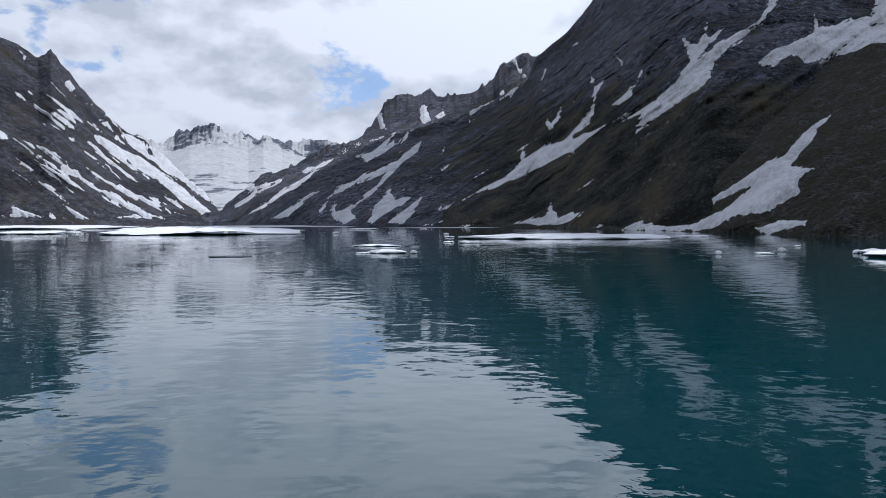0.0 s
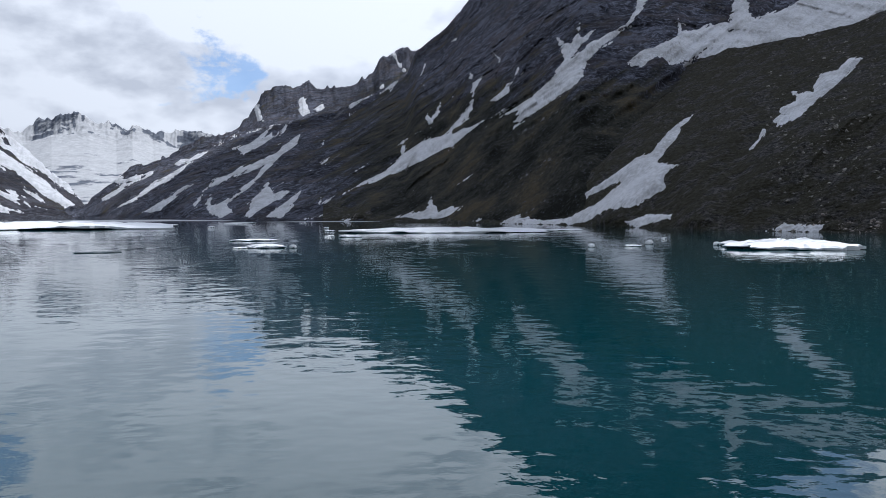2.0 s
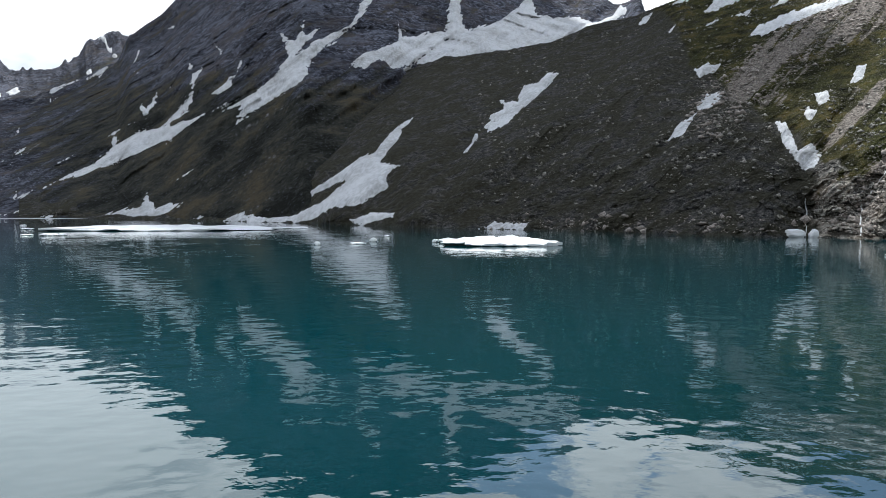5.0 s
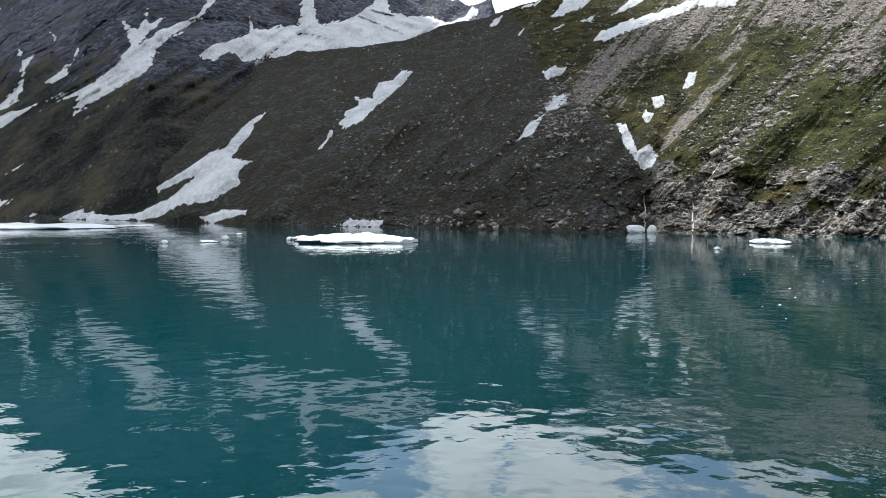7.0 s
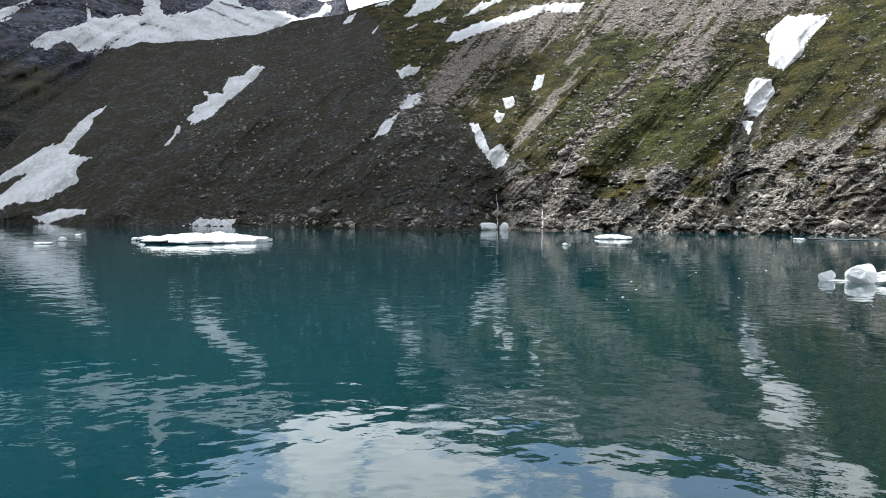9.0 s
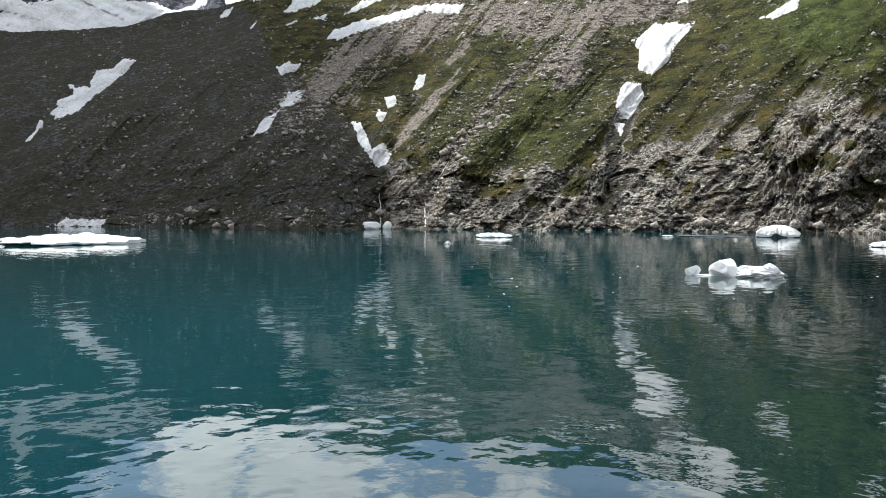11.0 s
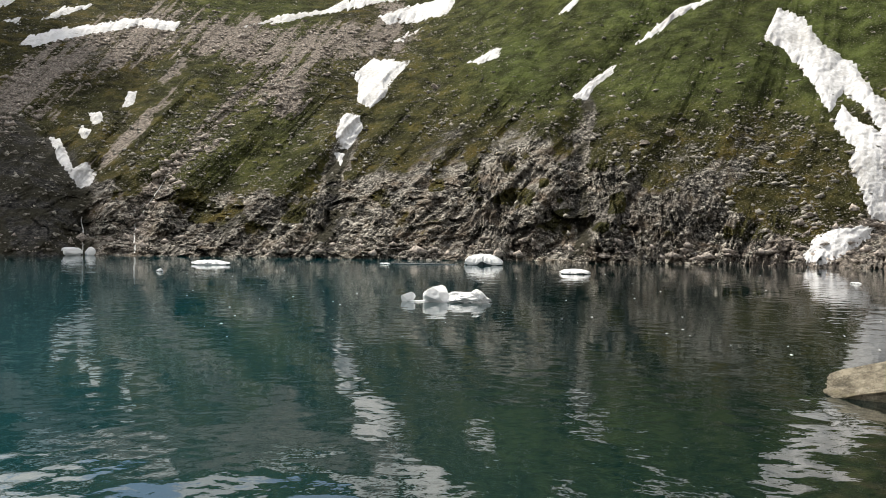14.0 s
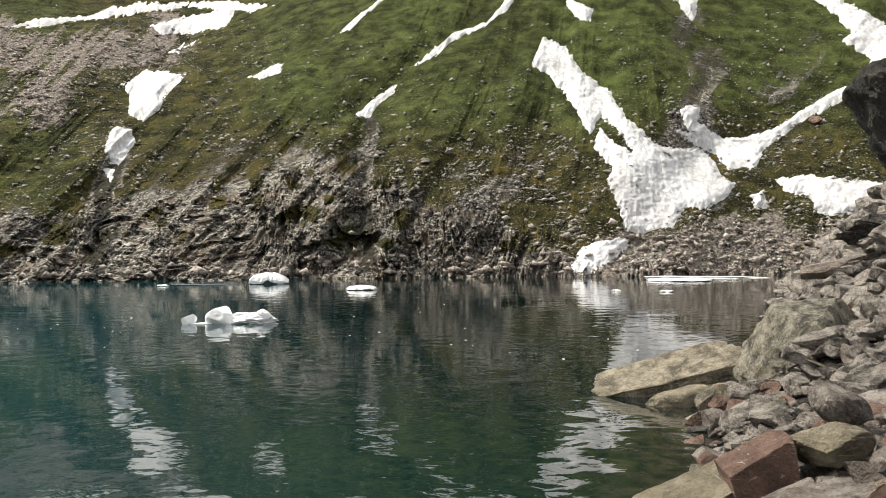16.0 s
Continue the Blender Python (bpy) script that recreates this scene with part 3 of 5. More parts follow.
def snow_patch(key, poly, label):
    q = np.array(poly, float).reshape(-1, 2)
    lo, hi = q.min(0) - 0.25, q.max(0) + 0.25
    size = max(hi - lo)
    d = 0.035 if size < 3 else 0.05 if size < 8 else 0.07
    a, e = np.arange(lo[0], hi[0], d), np.arange(lo[1], hi[1], d)
    A, E = np.meshgrid(a, e, indexing="ij")
    V = profile_step(key, A, E)
    P, _ = surface(key, A, V)
    # the edges fray along the fall line
    fx, fy = {"B": (1.0, -0.8), "E": (-0.9, -1.0)}.get(key, (-1.0, -0.65))
    n = math.hypot(fx, fy)
    across, along = (A * fy - E * fx) / n, (A * fx + E * fy) / n
    rough = (0.17 if key == "E" else 0.26) * fbm(across * 3.2, along * 0.55, 1.0, 4, 0.65) + 0.10 * fbm(A * 9, E * 9, 2.0, 3, 0.6) + (0.12 if key == "E" else 0.16) * fbm(across * 8.0, along * 1.1, 6.0, 3, 0.6)
    sd = outline_distance(A, E, poly) + rough * min(1.0, 0.5 + size / 9) - {"E": 0.06 if q[:, 0].mean() < 45 else 0.01, "B": 0.16}.get(key, 0.10)
    far = np.linalg.norm(P, axis=-1)
    m = sd * np.radians(1) * far
    deep = 0.0035 * far
    rise = np.clip(m * 0.55, -deep * 0.8, deep) * (1 + 0.25 * fbm(A * 3, E * 3, 5.0, 3))
    P = P + np.stack([-np.sin(np.radians(A)) * rise * 0.6, -np.cos(np.radians(A)) * rise * 0.6, rise * 0.8], -1)
    inside = m > -deep * 1.4
    keep = inside[:-1, :-1] | inside[1:, :-1] | inside[1:, 1:] | inside[:-1, 1:]
    keep &= (V[:-1, :-1] > -0.01) & (V[:-1, :-1] < 1.0)
    if not keep.any():
        return
    me = mesh_grid("snow_patch", P, keep)
    me.materials.append(MAT_SNOW)
    tagged(new("snow_patch", me), label, "snow", "snow patches on the mountains")


WHERE = {"D": "in a gully of the dark rocky mountain", "C": "below the crags of the far peak", "B": "streaking the steep grey valley side", "E": "on the stony green hillside"}


def lay_snow(key, poly):
    """A patch by its outline, placed to fit the camera's view: bearing and elevation angle from the camera, in degrees.
    """
    span = max(poly[0::2]) - min(poly[0::2])
    snow_patch(key, poly, ("broad old snowfield " if span > 8 else "long snow tongue " if span > 3.5 else "small snow patch ") + WHERE[key])


lay_snow("D", (20.86, 9.90, 21.85, 10.65, 23.41, 11.21, 24.20, 11.58, 24.38, 12.69, 24.78, 11.94, 25.76, 11.93, 26.53, 12.28, 27.50, 12.26, 27.87, 13.72, 27.47, 15.70, 28.62, 15.67, 28.84, 13.14, 29.23, 12.40, 30.76, 12.71, 32.63, 13.72, 33.54, 14.73, 34.12, 13.28, 35.23, 13.05, 36.68, 13.14, 38.12, 12.69, 39.17, 13.14, 39.68, 13.62, 40.22, 12.89, 38.50, 11.61, 35.27, 10.71, 32.30, 10.46, 28.49, 10.20, 26.94, 9.93, 23.82, 9.70, 23.03, 10.27, 22.05, 9.52))
lay_snow("D", (21.90, 12.86, 23.26, 15.06, 22.28, 15.06, 20.92, 12.48, 18.76, 11.52, 16.81, 10.17, 15.25, 8.43, 12.92, 6.85, 11.39, 6.05, 13.70, 7.06, 13.04, 5.82, 13.38, 5.60, 15.25, 7.10, 17.59, 8.48, 18.76, 10.40))
lay_snow("D", (16.34, 11.73, 16.57, 10.73, 16.81, 10.17, 17.39, 10.56, 19.15, 12.27, 19.74, 12.76, 18.06, 11.70, 17.90, 12.62, 17.20, 11.49))
lay_snow("D", (10.05, 10.49, 10.44, 8.49, 10.25, 7.36, 8.52, 5.48, 6.96, 4.92, 5.79, 4.23, 5.59, 5.33, 5.40, 3.96, 4.21, 2.99, 1.83, 1.55, 4.61, 2.40, 6.97, 3.55, 9.30, 4.69, 11.21, 6.19, 12.72, 7.09, 10.06, 5.91, 9.22, 5.54, 10.37, 6.59, 10.71, 8.29, 11.27, 9.78, 10.63, 9.05))
lay_snow("D", (6.96, 6.66, 7.35, 7.04, 7.55, 6.65, 8.13, 7.60, 8.40, 7.78, 8.29, 6.83, 7.94, 6.53, 7.55, 5.84))
lay_snow("D", (11.59, 7.62, 12.53, 8.42, 12.79, 8.86, 13.31, 8.95, 12.94, 8.14, 12.15, 7.60))
lay_snow("D", (13.61, 10.49, 13.35, 8.95, 13.02, 8.47, 13.83, 9.85))
lay_snow("D", (11.88, 10.94, 12.33, 10.03, 13.08, 11.40, 12.71, 10.83, 12.25, 10.74))
lay_snow("D", (8.90, 10.19, 9.90, 10.72, 9.28, 10.18))
lay_snow("D", (6.69, 9.27, 7.12, 10.36, 7.35, 10.16, 6.96, 9.27))
lay_snow("D", (6.30, 8.52, 7.62, 9.59, 7.04, 8.77))
lay_snow("D", (8.90, 11.65, 9.74, 12.43, 9.36, 11.63))
lay_snow("C", (-4.75, 7.13, -4.08, 7.21, -3.81, 6.16, -4.48, 5.89))
lay_snow("C", (-1.59, 8.02, -1.07, 7.71, -0.80, 6.75, -1.32, 6.47, -1.63, 6.94))
lay_snow("C", (-0.60, 7.05, -0.01, 7.59, 0.35, 7.13, -0.33, 6.90))
lay_snow("C", (4.74, 10.71, 5.21, 10.78, 6.07, 9.55, 5.60, 9.56))
lay_snow("C", (3.83, 7.60, 4.14, 9.09, 4.93, 7.66))
lay_snow("D", (5.71, 9.26, 4.81, 8.16, 3.43, 7.76, 1.85, 6.61, 1.65, 7.04, 0.66, 7.05, -0.92, 6.08, -1.92, 5.38, -0.33, 6.74, 2.25, 7.62, 3.83, 8.06))
lay_snow("D", (-7.44, 4.31, -5.67, 5.18, -1.72, 6.09, -0.72, 6.55, -3.30, 5.50, -5.67, 4.83))
lay_snow("D", (-6.65, 4.28, -3.30, 5.38, -1.40, 6.32, -2.51, 5.31, -5.28, 3.89, -5.68, 4.13))
lay_snow("D", (-8.36, 1.18, -7.26, 2.32, -5.68, 3.11, -3.31, 4.09, -2.12, 5.07, -1.20, 5.66, -1.92, 4.32, -3.32, 3.34, -5.29, 2.71, -7.26, 1.73))
lay_snow("D", (-7.35, 0.59, -5.70, 1.45, -4.90, 2.24, -3.31, 3.89, -3.24, 3.23, -4.91, 1.57, -6.49, 0.59, -6.02, -0.01, -6.89, -0.44, -7.75, 0.00, -7.94, 0.67, -7.46, 1.34))
lay_snow("D", (-5.40, -0.44, -4.92, 0.66, -3.72, 2.32, -3.45, 1.45, -1.66, 1.64, -3.33, 0.58, -4.92, -0.45))
lay_snow("D", (-4.21, -0.45, -2.54, 0.85, -1.06, 1.92, -2.07, 0.37, -2.75, -0.46))
lay_snow("D", (-0.64, 0.25, 0.05, 1.91, 0.00, 0.84, 1.32, 1.51, 0.24, 0.56))
lay_snow("D", (-1.83, -0.54, -0.16, -0.07, 1.51, 0.72, 0.64, -0.15, -0.96, -0.62))
lay_snow("D", (0.95, -0.63, 2.62, 0.23, 3.70, 0.90, 2.42, -0.24, 1.83, -0.68))
lay_snow("D", (3.42, -0.72, 5.39, -0.17, 6.97, 0.02, 7.55, 1.08, 8.02, 0.21, 8.53, 0.21, 9.96, 0.47, 8.92, -0.46, 8.14, -0.66, 6.97, -0.73))
lay_snow("D", (9.62, -0.86, 10.66, -0.51, 11.31, -0.12, 10.85, -0.86))
lay_snow("D", (12.11, -0.94, 13.51, -0.01, 14.33, 0.33, 13.51, -0.40, 14.71, -0.36, 13.89, -0.90))
lay_snow("D", (-0.22, 4.67, 0.06, 5.14, 0.34, 4.98, 0.06, 4.59))
lay_snow("D", (-1.06, 2.71, 0.06, 3.61, 0.77, 4.08, 0.25, 3.33))
lay_snow("D", (-12.07, -0.02, -9.60, 1.65, -7.92, 2.55, -9.60, 0.99, -10.77, -0.03))
lay_snow("D", (-13.88, 0.07, -11.13, 2.23, -7.91, 3.92, -9.59, 2.55, -12.29, 0.60))
lay_snow("D", (-14.99, 0.61, -13.03, 2.03, -11.01, 2.70, -12.66, 1.57, -14.17, 0.80))
lay_snow("D", (-15.17, 1.37, -12.27, 2.62, -10.24, 3.09, -12.27, 1.96))
lay_snow("D", (-10.04, 3.33, -7.24, 4.47, -7.91, 3.73, -9.58, 2.94))
lay_snow("D", (-9.31, -0.11, -8.44, 1.06, -7.66, 1.65, -8.37, 0.28))
lay_snow("E", (25.39, 6.38, 24.70, 5.62, 24.33, 4.69, 23.21, 3.37, 24.55, 3.09, 23.55, 2.26, 23.75, 1.52, 21.87, 0.32, 19.82, 0.06, 18.71, -0.78, 16.37, -1.01, 13.58, -0.98, 13.60, -0.43, 16.38, -0.51, 17.68, -0.05, 19.34, 0.82, 20.64, 1.89, 19.35, 1.29, 16.59, 0.13, 17.70, 0.99, 19.70, 2.27, 21.59, 3.59, 22.74, 4.05, 23.71, 5.33))
lay_snow("E", (20.89, -0.76, 22.36, -0.28, 24.26, -0.11, 24.03, -0.67, 21.56, -1.16))
lay_snow("E", (12.24, -0.87, 13.68, -0.12, 14.34, 0.16, 13.95, -0.51, 15.71, -0.46, 14.06, -0.98))
lay_snow("E", (16.53, 2.38, 17.59, 3.84, 19.05, 4.91, 18.46, 3.77, 17.59, 2.98))
lay_snow("E", (19.28, 5.77, 19.64, 5.23, 19.17, 5.14))
lay_snow("E", (35.61, 9.38, 34.76, 8.33, 32.88, 6.66, 32.13, 5.91, 30.59, 5.23, 30.31, 5.81, 30.97, 6.19, 30.50, 6.58, 31.73, 6.95, 31.45, 7.53, 32.68, 7.50, 33.05, 8.63, 34.19, 8.79, 34.74, 9.41))
lay_snow("E", (28.38, 3.61, 29.43, 4.66, 29.73, 5.51, 30.09, 5.04, 29.24, 4.00))
lay_snow("E", (42.67, 4.45, 43.36, 5.69, 44.80, 6.60, 43.95, 5.10))
lay_snow("E", (44.64, 6.83, 45.29, 7.74, 46.37, 7.80, 45.69, 6.82, 44.91, 6.64))
lay_snow("E", (44.50, 9.27, 45.27, 9.64, 46.27, 9.54, 45.86, 9.02, 44.89, 8.81))
lay_snow("E", (47.63, 11.11, 48.50, 11.89, 50.56, 12.53, 52.40, 12.97, 54.20, 13.57, 57.39, 13.59, 57.12, 13.02, 54.93, 13.11, 52.77, 12.53, 50.57, 11.91, 49.07, 11.32))
lay_snow("E", (42.59, 13.02, 43.29, 13.52, 44.45, 13.72, 43.68, 13.15))
lay_snow("E", (42.25, 11.59, 43.49, 12.46, 42.92, 11.69))
lay_snow("E", (44.96, 12.83, 45.99, 13.75, 48.35, 14.13, 47.53, 13.48, 45.62, 12.81))
lay_snow("E", (40.68, 12.24, 41.15, 12.93, 41.81, 13.04, 41.35, 12.34))
lay_snow("E", (44.59, 11.92, 46.31, 12.50, 45.43, 12.09))
lay_snow("E", (46.77, 12.53, 47.99, 12.89, 47.81, 12.46))
lay_snow("E", (49.16, 12.88, 50.16, 13.66, 52.08, 14.12, 49.80, 13.03))
lay_snow("E", (49.55, 5.75, 50.19, 5.71, 50.57, 4.86, 50.95, 3.92, 51.74, 4.32, 52.41, 3.54, 51.96, 2.78, 51.16, 2.61, 50.78, 3.48, 50.13, 4.36))
lay_snow("E", (51.80, 7.44, 52.64, 7.60, 52.75, 6.91, 52.08, 6.69))
lay_snow("E", (51.42, 6.69, 51.98, 6.32, 51.77, 5.65, 51.22, 6.10))
lay_snow("E", (53.95, 7.94, 54.23, 8.95, 54.84, 9.06, 54.60, 8.09))
lay_snow("E", (68.92, 10.96, 70.37, 11.94, 71.56, 11.96, 72.95, 11.82, 71.97, 10.83, 71.46, 10.25, 71.36, 9.48, 70.22, 8.62, 69.30, 9.18, 69.29, 10.40))
lay_snow("E", (68.37, 8.27, 69.51, 8.14, 69.72, 7.33, 68.75, 5.72, 68.00, 5.86, 67.79, 7.10))
lay_snow("E", (67.61, 5.65, 68.56, 5.52, 68.21, 4.65))
lay_snow("E", (84.35, 9.53, 85.29, 10.40, 85.95, 10.88, 87.52, 11.86, 87.02, 11.01, 85.97, 10.22, 85.32, 9.31))
lay_snow("E", (76.95, 11.85, 78.48, 12.64, 79.36, 12.85, 79.12, 12.19, 77.77, 11.82))
lay_snow("E", (71.80, 13.17, 72.83, 13.83, 72.53, 13.08))
lay_snow("E", (88.58, 12.89, 89.94, 14.17, 91.14, 15.02, 93.13, 15.63, 93.73, 15.80, 95.13, 17.52, 96.12, 17.85, 94.92, 16.43, 93.33, 15.44, 91.13, 14.50, 89.53, 13.27))
lay_snow("E", (83.05, 14.94, 84.79, 16.46, 85.98, 17.21, 86.97, 17.84, 85.58, 16.58, 83.99, 15.26))
lay_snow("E", (97.48, 14.66, 99.04, 13.97, 100.19, 12.24, 102.11, 10.85, 103.31, 9.02, 105.10, 7.32, 106.58, 6.77, 107.86, 6.94, 108.93, 5.96, 109.29, 4.94, 110.24, 4.42, 109.81, 3.50, 108.01, 2.71, 107.11, 2.92, 106.18, 1.60, 103.94, 1.24, 103.19, 1.33, 102.44, 3.48, 101.80, 4.85, 102.19, 5.61, 100.93, 7.11, 101.40, 8.52, 102.28, 7.53, 103.52, 6.80, 102.66, 8.21, 101.48, 9.09, 100.74, 7.96, 100.09, 9.06, 99.40, 10.30, 97.66, 12.26, 96.60, 12.78, 97.00, 13.60))
lay_snow("E", (106.40, 8.13, 107.32, 7.90, 106.60, 9.43, 107.15, 9.77, 108.06, 9.54, 107.87, 8.62, 109.48, 7.43, 111.24, 7.52, 112.62, 7.87, 114.31, 8.94, 115.96, 9.87, 117.88, 10.73, 118.20, 11.71, 116.63, 13.07, 117.27, 13.34, 116.00, 14.84, 114.69, 16.01, 116.33, 15.80, 117.60, 14.80, 119.08, 13.78, 120.05, 12.99, 119.74, 11.04, 118.51, 10.49, 116.93, 9.44, 114.64, 8.39, 112.96, 7.24, 112.10, 6.56, 111.57, 5.48, 109.82, 5.37, 108.94, 6.33, 107.68, 7.02))
lay_snow("E", (112.70, 4.59, 114.62, 4.80, 116.89, 4.49, 119.02, 4.04, 120.59, 3.56, 119.98, 2.41, 117.83, 2.40, 116.24, 2.09, 115.26, 2.18, 114.61, 3.36, 113.27, 3.88))
lay_snow("E", (99.34, -0.99, 100.12, 0.18, 101.28, 0.76, 103.49, 0.94, 103.18, 0.17, 102.03, -0.80, 100.49, -1.66, 99.53, -1.46))
lay_snow("E", (111.14, 3.65, 111.91, 3.88, 112.38, 2.62, 111.38, 2.83))
lay_snow("E", (99.44, 16.99, 101.06, 16.36, 100.79, 15.58, 100.02, 15.62, 99.17, 16.64, 99.37, 17.60, 100.88, 17.52))
lay_snow("E", (106.35, 16.53, 107.99, 16.39, 107.73, 15.11, 107.18, 15.33, 106.20, 17.14))
lay_snow("E", (61.58, 13.64, 63.76, 14.46, 66.70, 15.02, 68.39, 15.64, 71.90, 16.20, 74.81, 16.60, 79.03, 16.68, 77.05, 16.07, 72.98, 16.08, 71.90, 15.78, 68.39, 15.15, 66.36, 14.61, 63.76, 14.06))
lay_snow("E", (70.68, 14.77, 72.61, 15.49, 76.37, 16.35, 75.62, 15.09, 73.70, 14.61, 71.53, 14.27))
lay_snow("E", (72.14, 13.25, 74.14, 14.42, 73.33, 13.69))
lay_snow("E", (29.88, -1.42, 31.14, -0.83, 33.58, -0.90, 33.18, -1.50))
lay_snow("B", (-25.53, 5.10, -24.99, 4.45, -24.45, 3.39, -24.03, 3.29, -22.98, 2.07, -23.39, 2.07, -24.37, 2.60, -25.41, 3.12, -24.84, 3.56, -25.32, 4.37))
lay_snow("B", (-25.40, 3.19, -23.38, 2.40, -21.70, 1.68, -20.26, 0.76, -18.40, -0.07, -20.34, 0.05, -22.39, 1.35, -24.05, 2.24))
lay_snow("B", (-26.72, 1.29, -25.71, 0.69, -25.07, 0.22, -24.42, 0.22, -25.44, 1.30, -24.41, 0.76, -23.26, -0.04, -25.73, -0.03))
lay_snow("B", (-27.98, 1.10, -26.68, 0.58, -25.89, 0.08, -28.56, 0.05, -29.76, 0.51, -27.94, 0.40))
lay_snow("B", (-23.87, 6.16, -22.65, 5.49, -20.27, 4.28, -17.39, 2.09, -15.55, 0.23, -16.40, 0.04, -18.55, 1.74, -20.98, 3.57, -23.00, 4.80))
lay_snow("B", (-22.37, 6.04, -20.60, 5.12, -17.38, 3.03, -15.94, 1.72, -15.58, 0.80, -17.46, 2.12, -20.27, 3.95))
lay_snow("B", (-27.37, 7.89, -25.91, 6.95, -23.89, 5.13, -24.97, 5.62, -26.54, 6.95))
lay_snow("B", (-25.92, 9.20, -24.91, 8.22, -23.21, 6.23, -24.28, 7.06, -25.40, 8.05))
lay_snow("B", (-23.68, 7.41, -22.30, 6.05, -21.87, 5.56, -22.97, 6.24))
lay_snow("B", (-24.97, 8.50, -24.41, 8.78, -23.87, 7.69, -23.39, 6.93, -24.27, 7.59))
lay_snow("B", (-27.77, 10.57, -26.95, 9.97, -26.55, 9.52, -27.12, 9.48))
lay_snow("B", (-22.13, 0.32, -20.68, 0.47, -18.75, -0.06, -22.07, -0.05))
lay_snow("B", (-23.76, 3.30, -19.97, 1.51, -16.59, -0.08, -18.57, 0.24, -21.36, 1.54))
lay_snow("B", (-28.74, 5.80, -27.98, 5.28, -27.84, 4.87, -28.76, 4.94))
lay_snow("B", (-20.29, 3.29, -18.53, 2.57, -16.75, 1.45, -18.18, 2.01))

# thin streaks of snow down the valley side and the foot of the dark mountain
rng = random.Random(11)
for i in range(170):
    if i < 130:
        key, b, e, lean = "B", rng.uniform(-28.4, -18.5), rng.uniform(0.6, 8.5), (1.0, -0.80)
    else:
        key, b, e, lean = "D", rng.uniform(-11, 12), rng.uniform(1.2, 9.0), (-1.0, -0.62)
    n, w = rng.uniform(0.7, 3.4), rng.uniform(0.13, 0.19) if i < 130 else rng.uniform(0.06, 0.13)
    mid = (b + lean[0] * n * 0.5, e + lean[1] * n * 0.45)
    streak = (b, e, mid[0] + w, mid[1] + w, b + lean[0] * n, e + lean[1] * n, mid[0] - w, mid[1] - w)
    if min(streak[1::2]) > 0.0 and profile_step(key, np.array([b]), np.array([e]))[0] < 0.93:
        snow_patch(key, streak, "thin snow streak " + WHERE[key])

# ---- parts and rocks ----


def part(name, me, mat, parent=None, label=""):
    if mat and not me.materials:
        me.materials.append(mat)
    ob = new(name, me)
    if parent:
        ob.parent = parent
    if label:
        ob["label"] = label
    return ob


def ico(sub):
    bm = bmesh.new()
    bmesh.ops.create_icosphere(bm, subdivisions=sub, radius=1.0)
    co = np.array([v.co[:] for v in bm.verts])
    faces = [tuple(v.index for v in f.verts) for f in bm.faces]
    bm.free()
    return co, faces


ICO = {k: ico(k) for k in (1, 2, 3, 4, 5)}


def rock_mesh(name, seed, sub=4, planes=11, cut=0.62, rough=0.05, box=None):
    """An angular stone: a ball chopped by flat breaks, then weathered. box: breaks along three axes first, for slabs and blocks."""
    rng = np.random.RandomState(seed)
    co, faces = ICO[sub]
    co = co.copy() * 1.25
    normals = [rng.normal(size=3) for _ in range(planes)]
    depths = list(rng.uniform(cut, cut + 0.3, planes))
    if box:
        for axis, keep in enumerate(box):
            for sign in (1, -1):
                n = np.zeros(3)
                n[axis] = sign
                normals.append(n + rng.normal(size=3) * 0.12)
                depths.append(keep)
    for n, d in zip(normals, depths):
        n = n / np.linalg.norm(n)
        over = co @ n - d
        co -= np.where(over > 0, over, 0)[:, None] * n
    k = rng.uniform(0, 50)
    bumps = fbm(co[:, 0] * 2.5 + k, co[:, 1] * 2.5, co[:, 2] * 4.0, 5, 0.6, True) * rough
    unit = co / np.linalg.norm(co, axis=1, keepdims=True)
    co += unit * bumps[:, None]
    me = bpy.data.meshes.new(name)
    me.from_pydata(co.tolist(), [], faces)
    return me


def stone_material(name, base, tint, lichen=0.0, relief=0.22):
    m, nt, b = material(name, 0.85, 0.25)
    fine, mid = noise_tex(nt, 14.0, 7, 0.7), noise_tex(nt, 1.7, 6, 0.66)
    c = ramp_of(nt, add(nt, mid, fine, 0.45), [(0.60, tuple(v * 0.35 for v in base)), (0.72, base), (0.86, tuple(min(1, v * 1.9) for v in base))])
    info = nt.nodes.new("ShaderNodeObjectInfo")
    c = mixed(nt, step(nt, info.outputs["Random"], 0.2, 1.0), c, mixed(nt, 0.55, c, tint))
    if lichen:
        c = mixed(nt, step(nt, add(nt, noise_tex(nt, 0.9, 7, 0.7), fine, 0.3), 0.74 - 0.06 * lichen, 0.86), c, (0.23, 0.20, 0.12))
    veins = noise_tex(nt, 2.2, 4, 0.5, (1, 1, 5.0, 20, 35, 0), 1.5)
    c = mixed(nt, step(nt, veins, 0.66, 0.72), c, (0.46, 0.43, 0.38))
    nt.links.new(c, b.inputs["Base Color"])
    bump(nt, b, add(nt, fine, mid, 1.8), 1.0, relief)
    return m


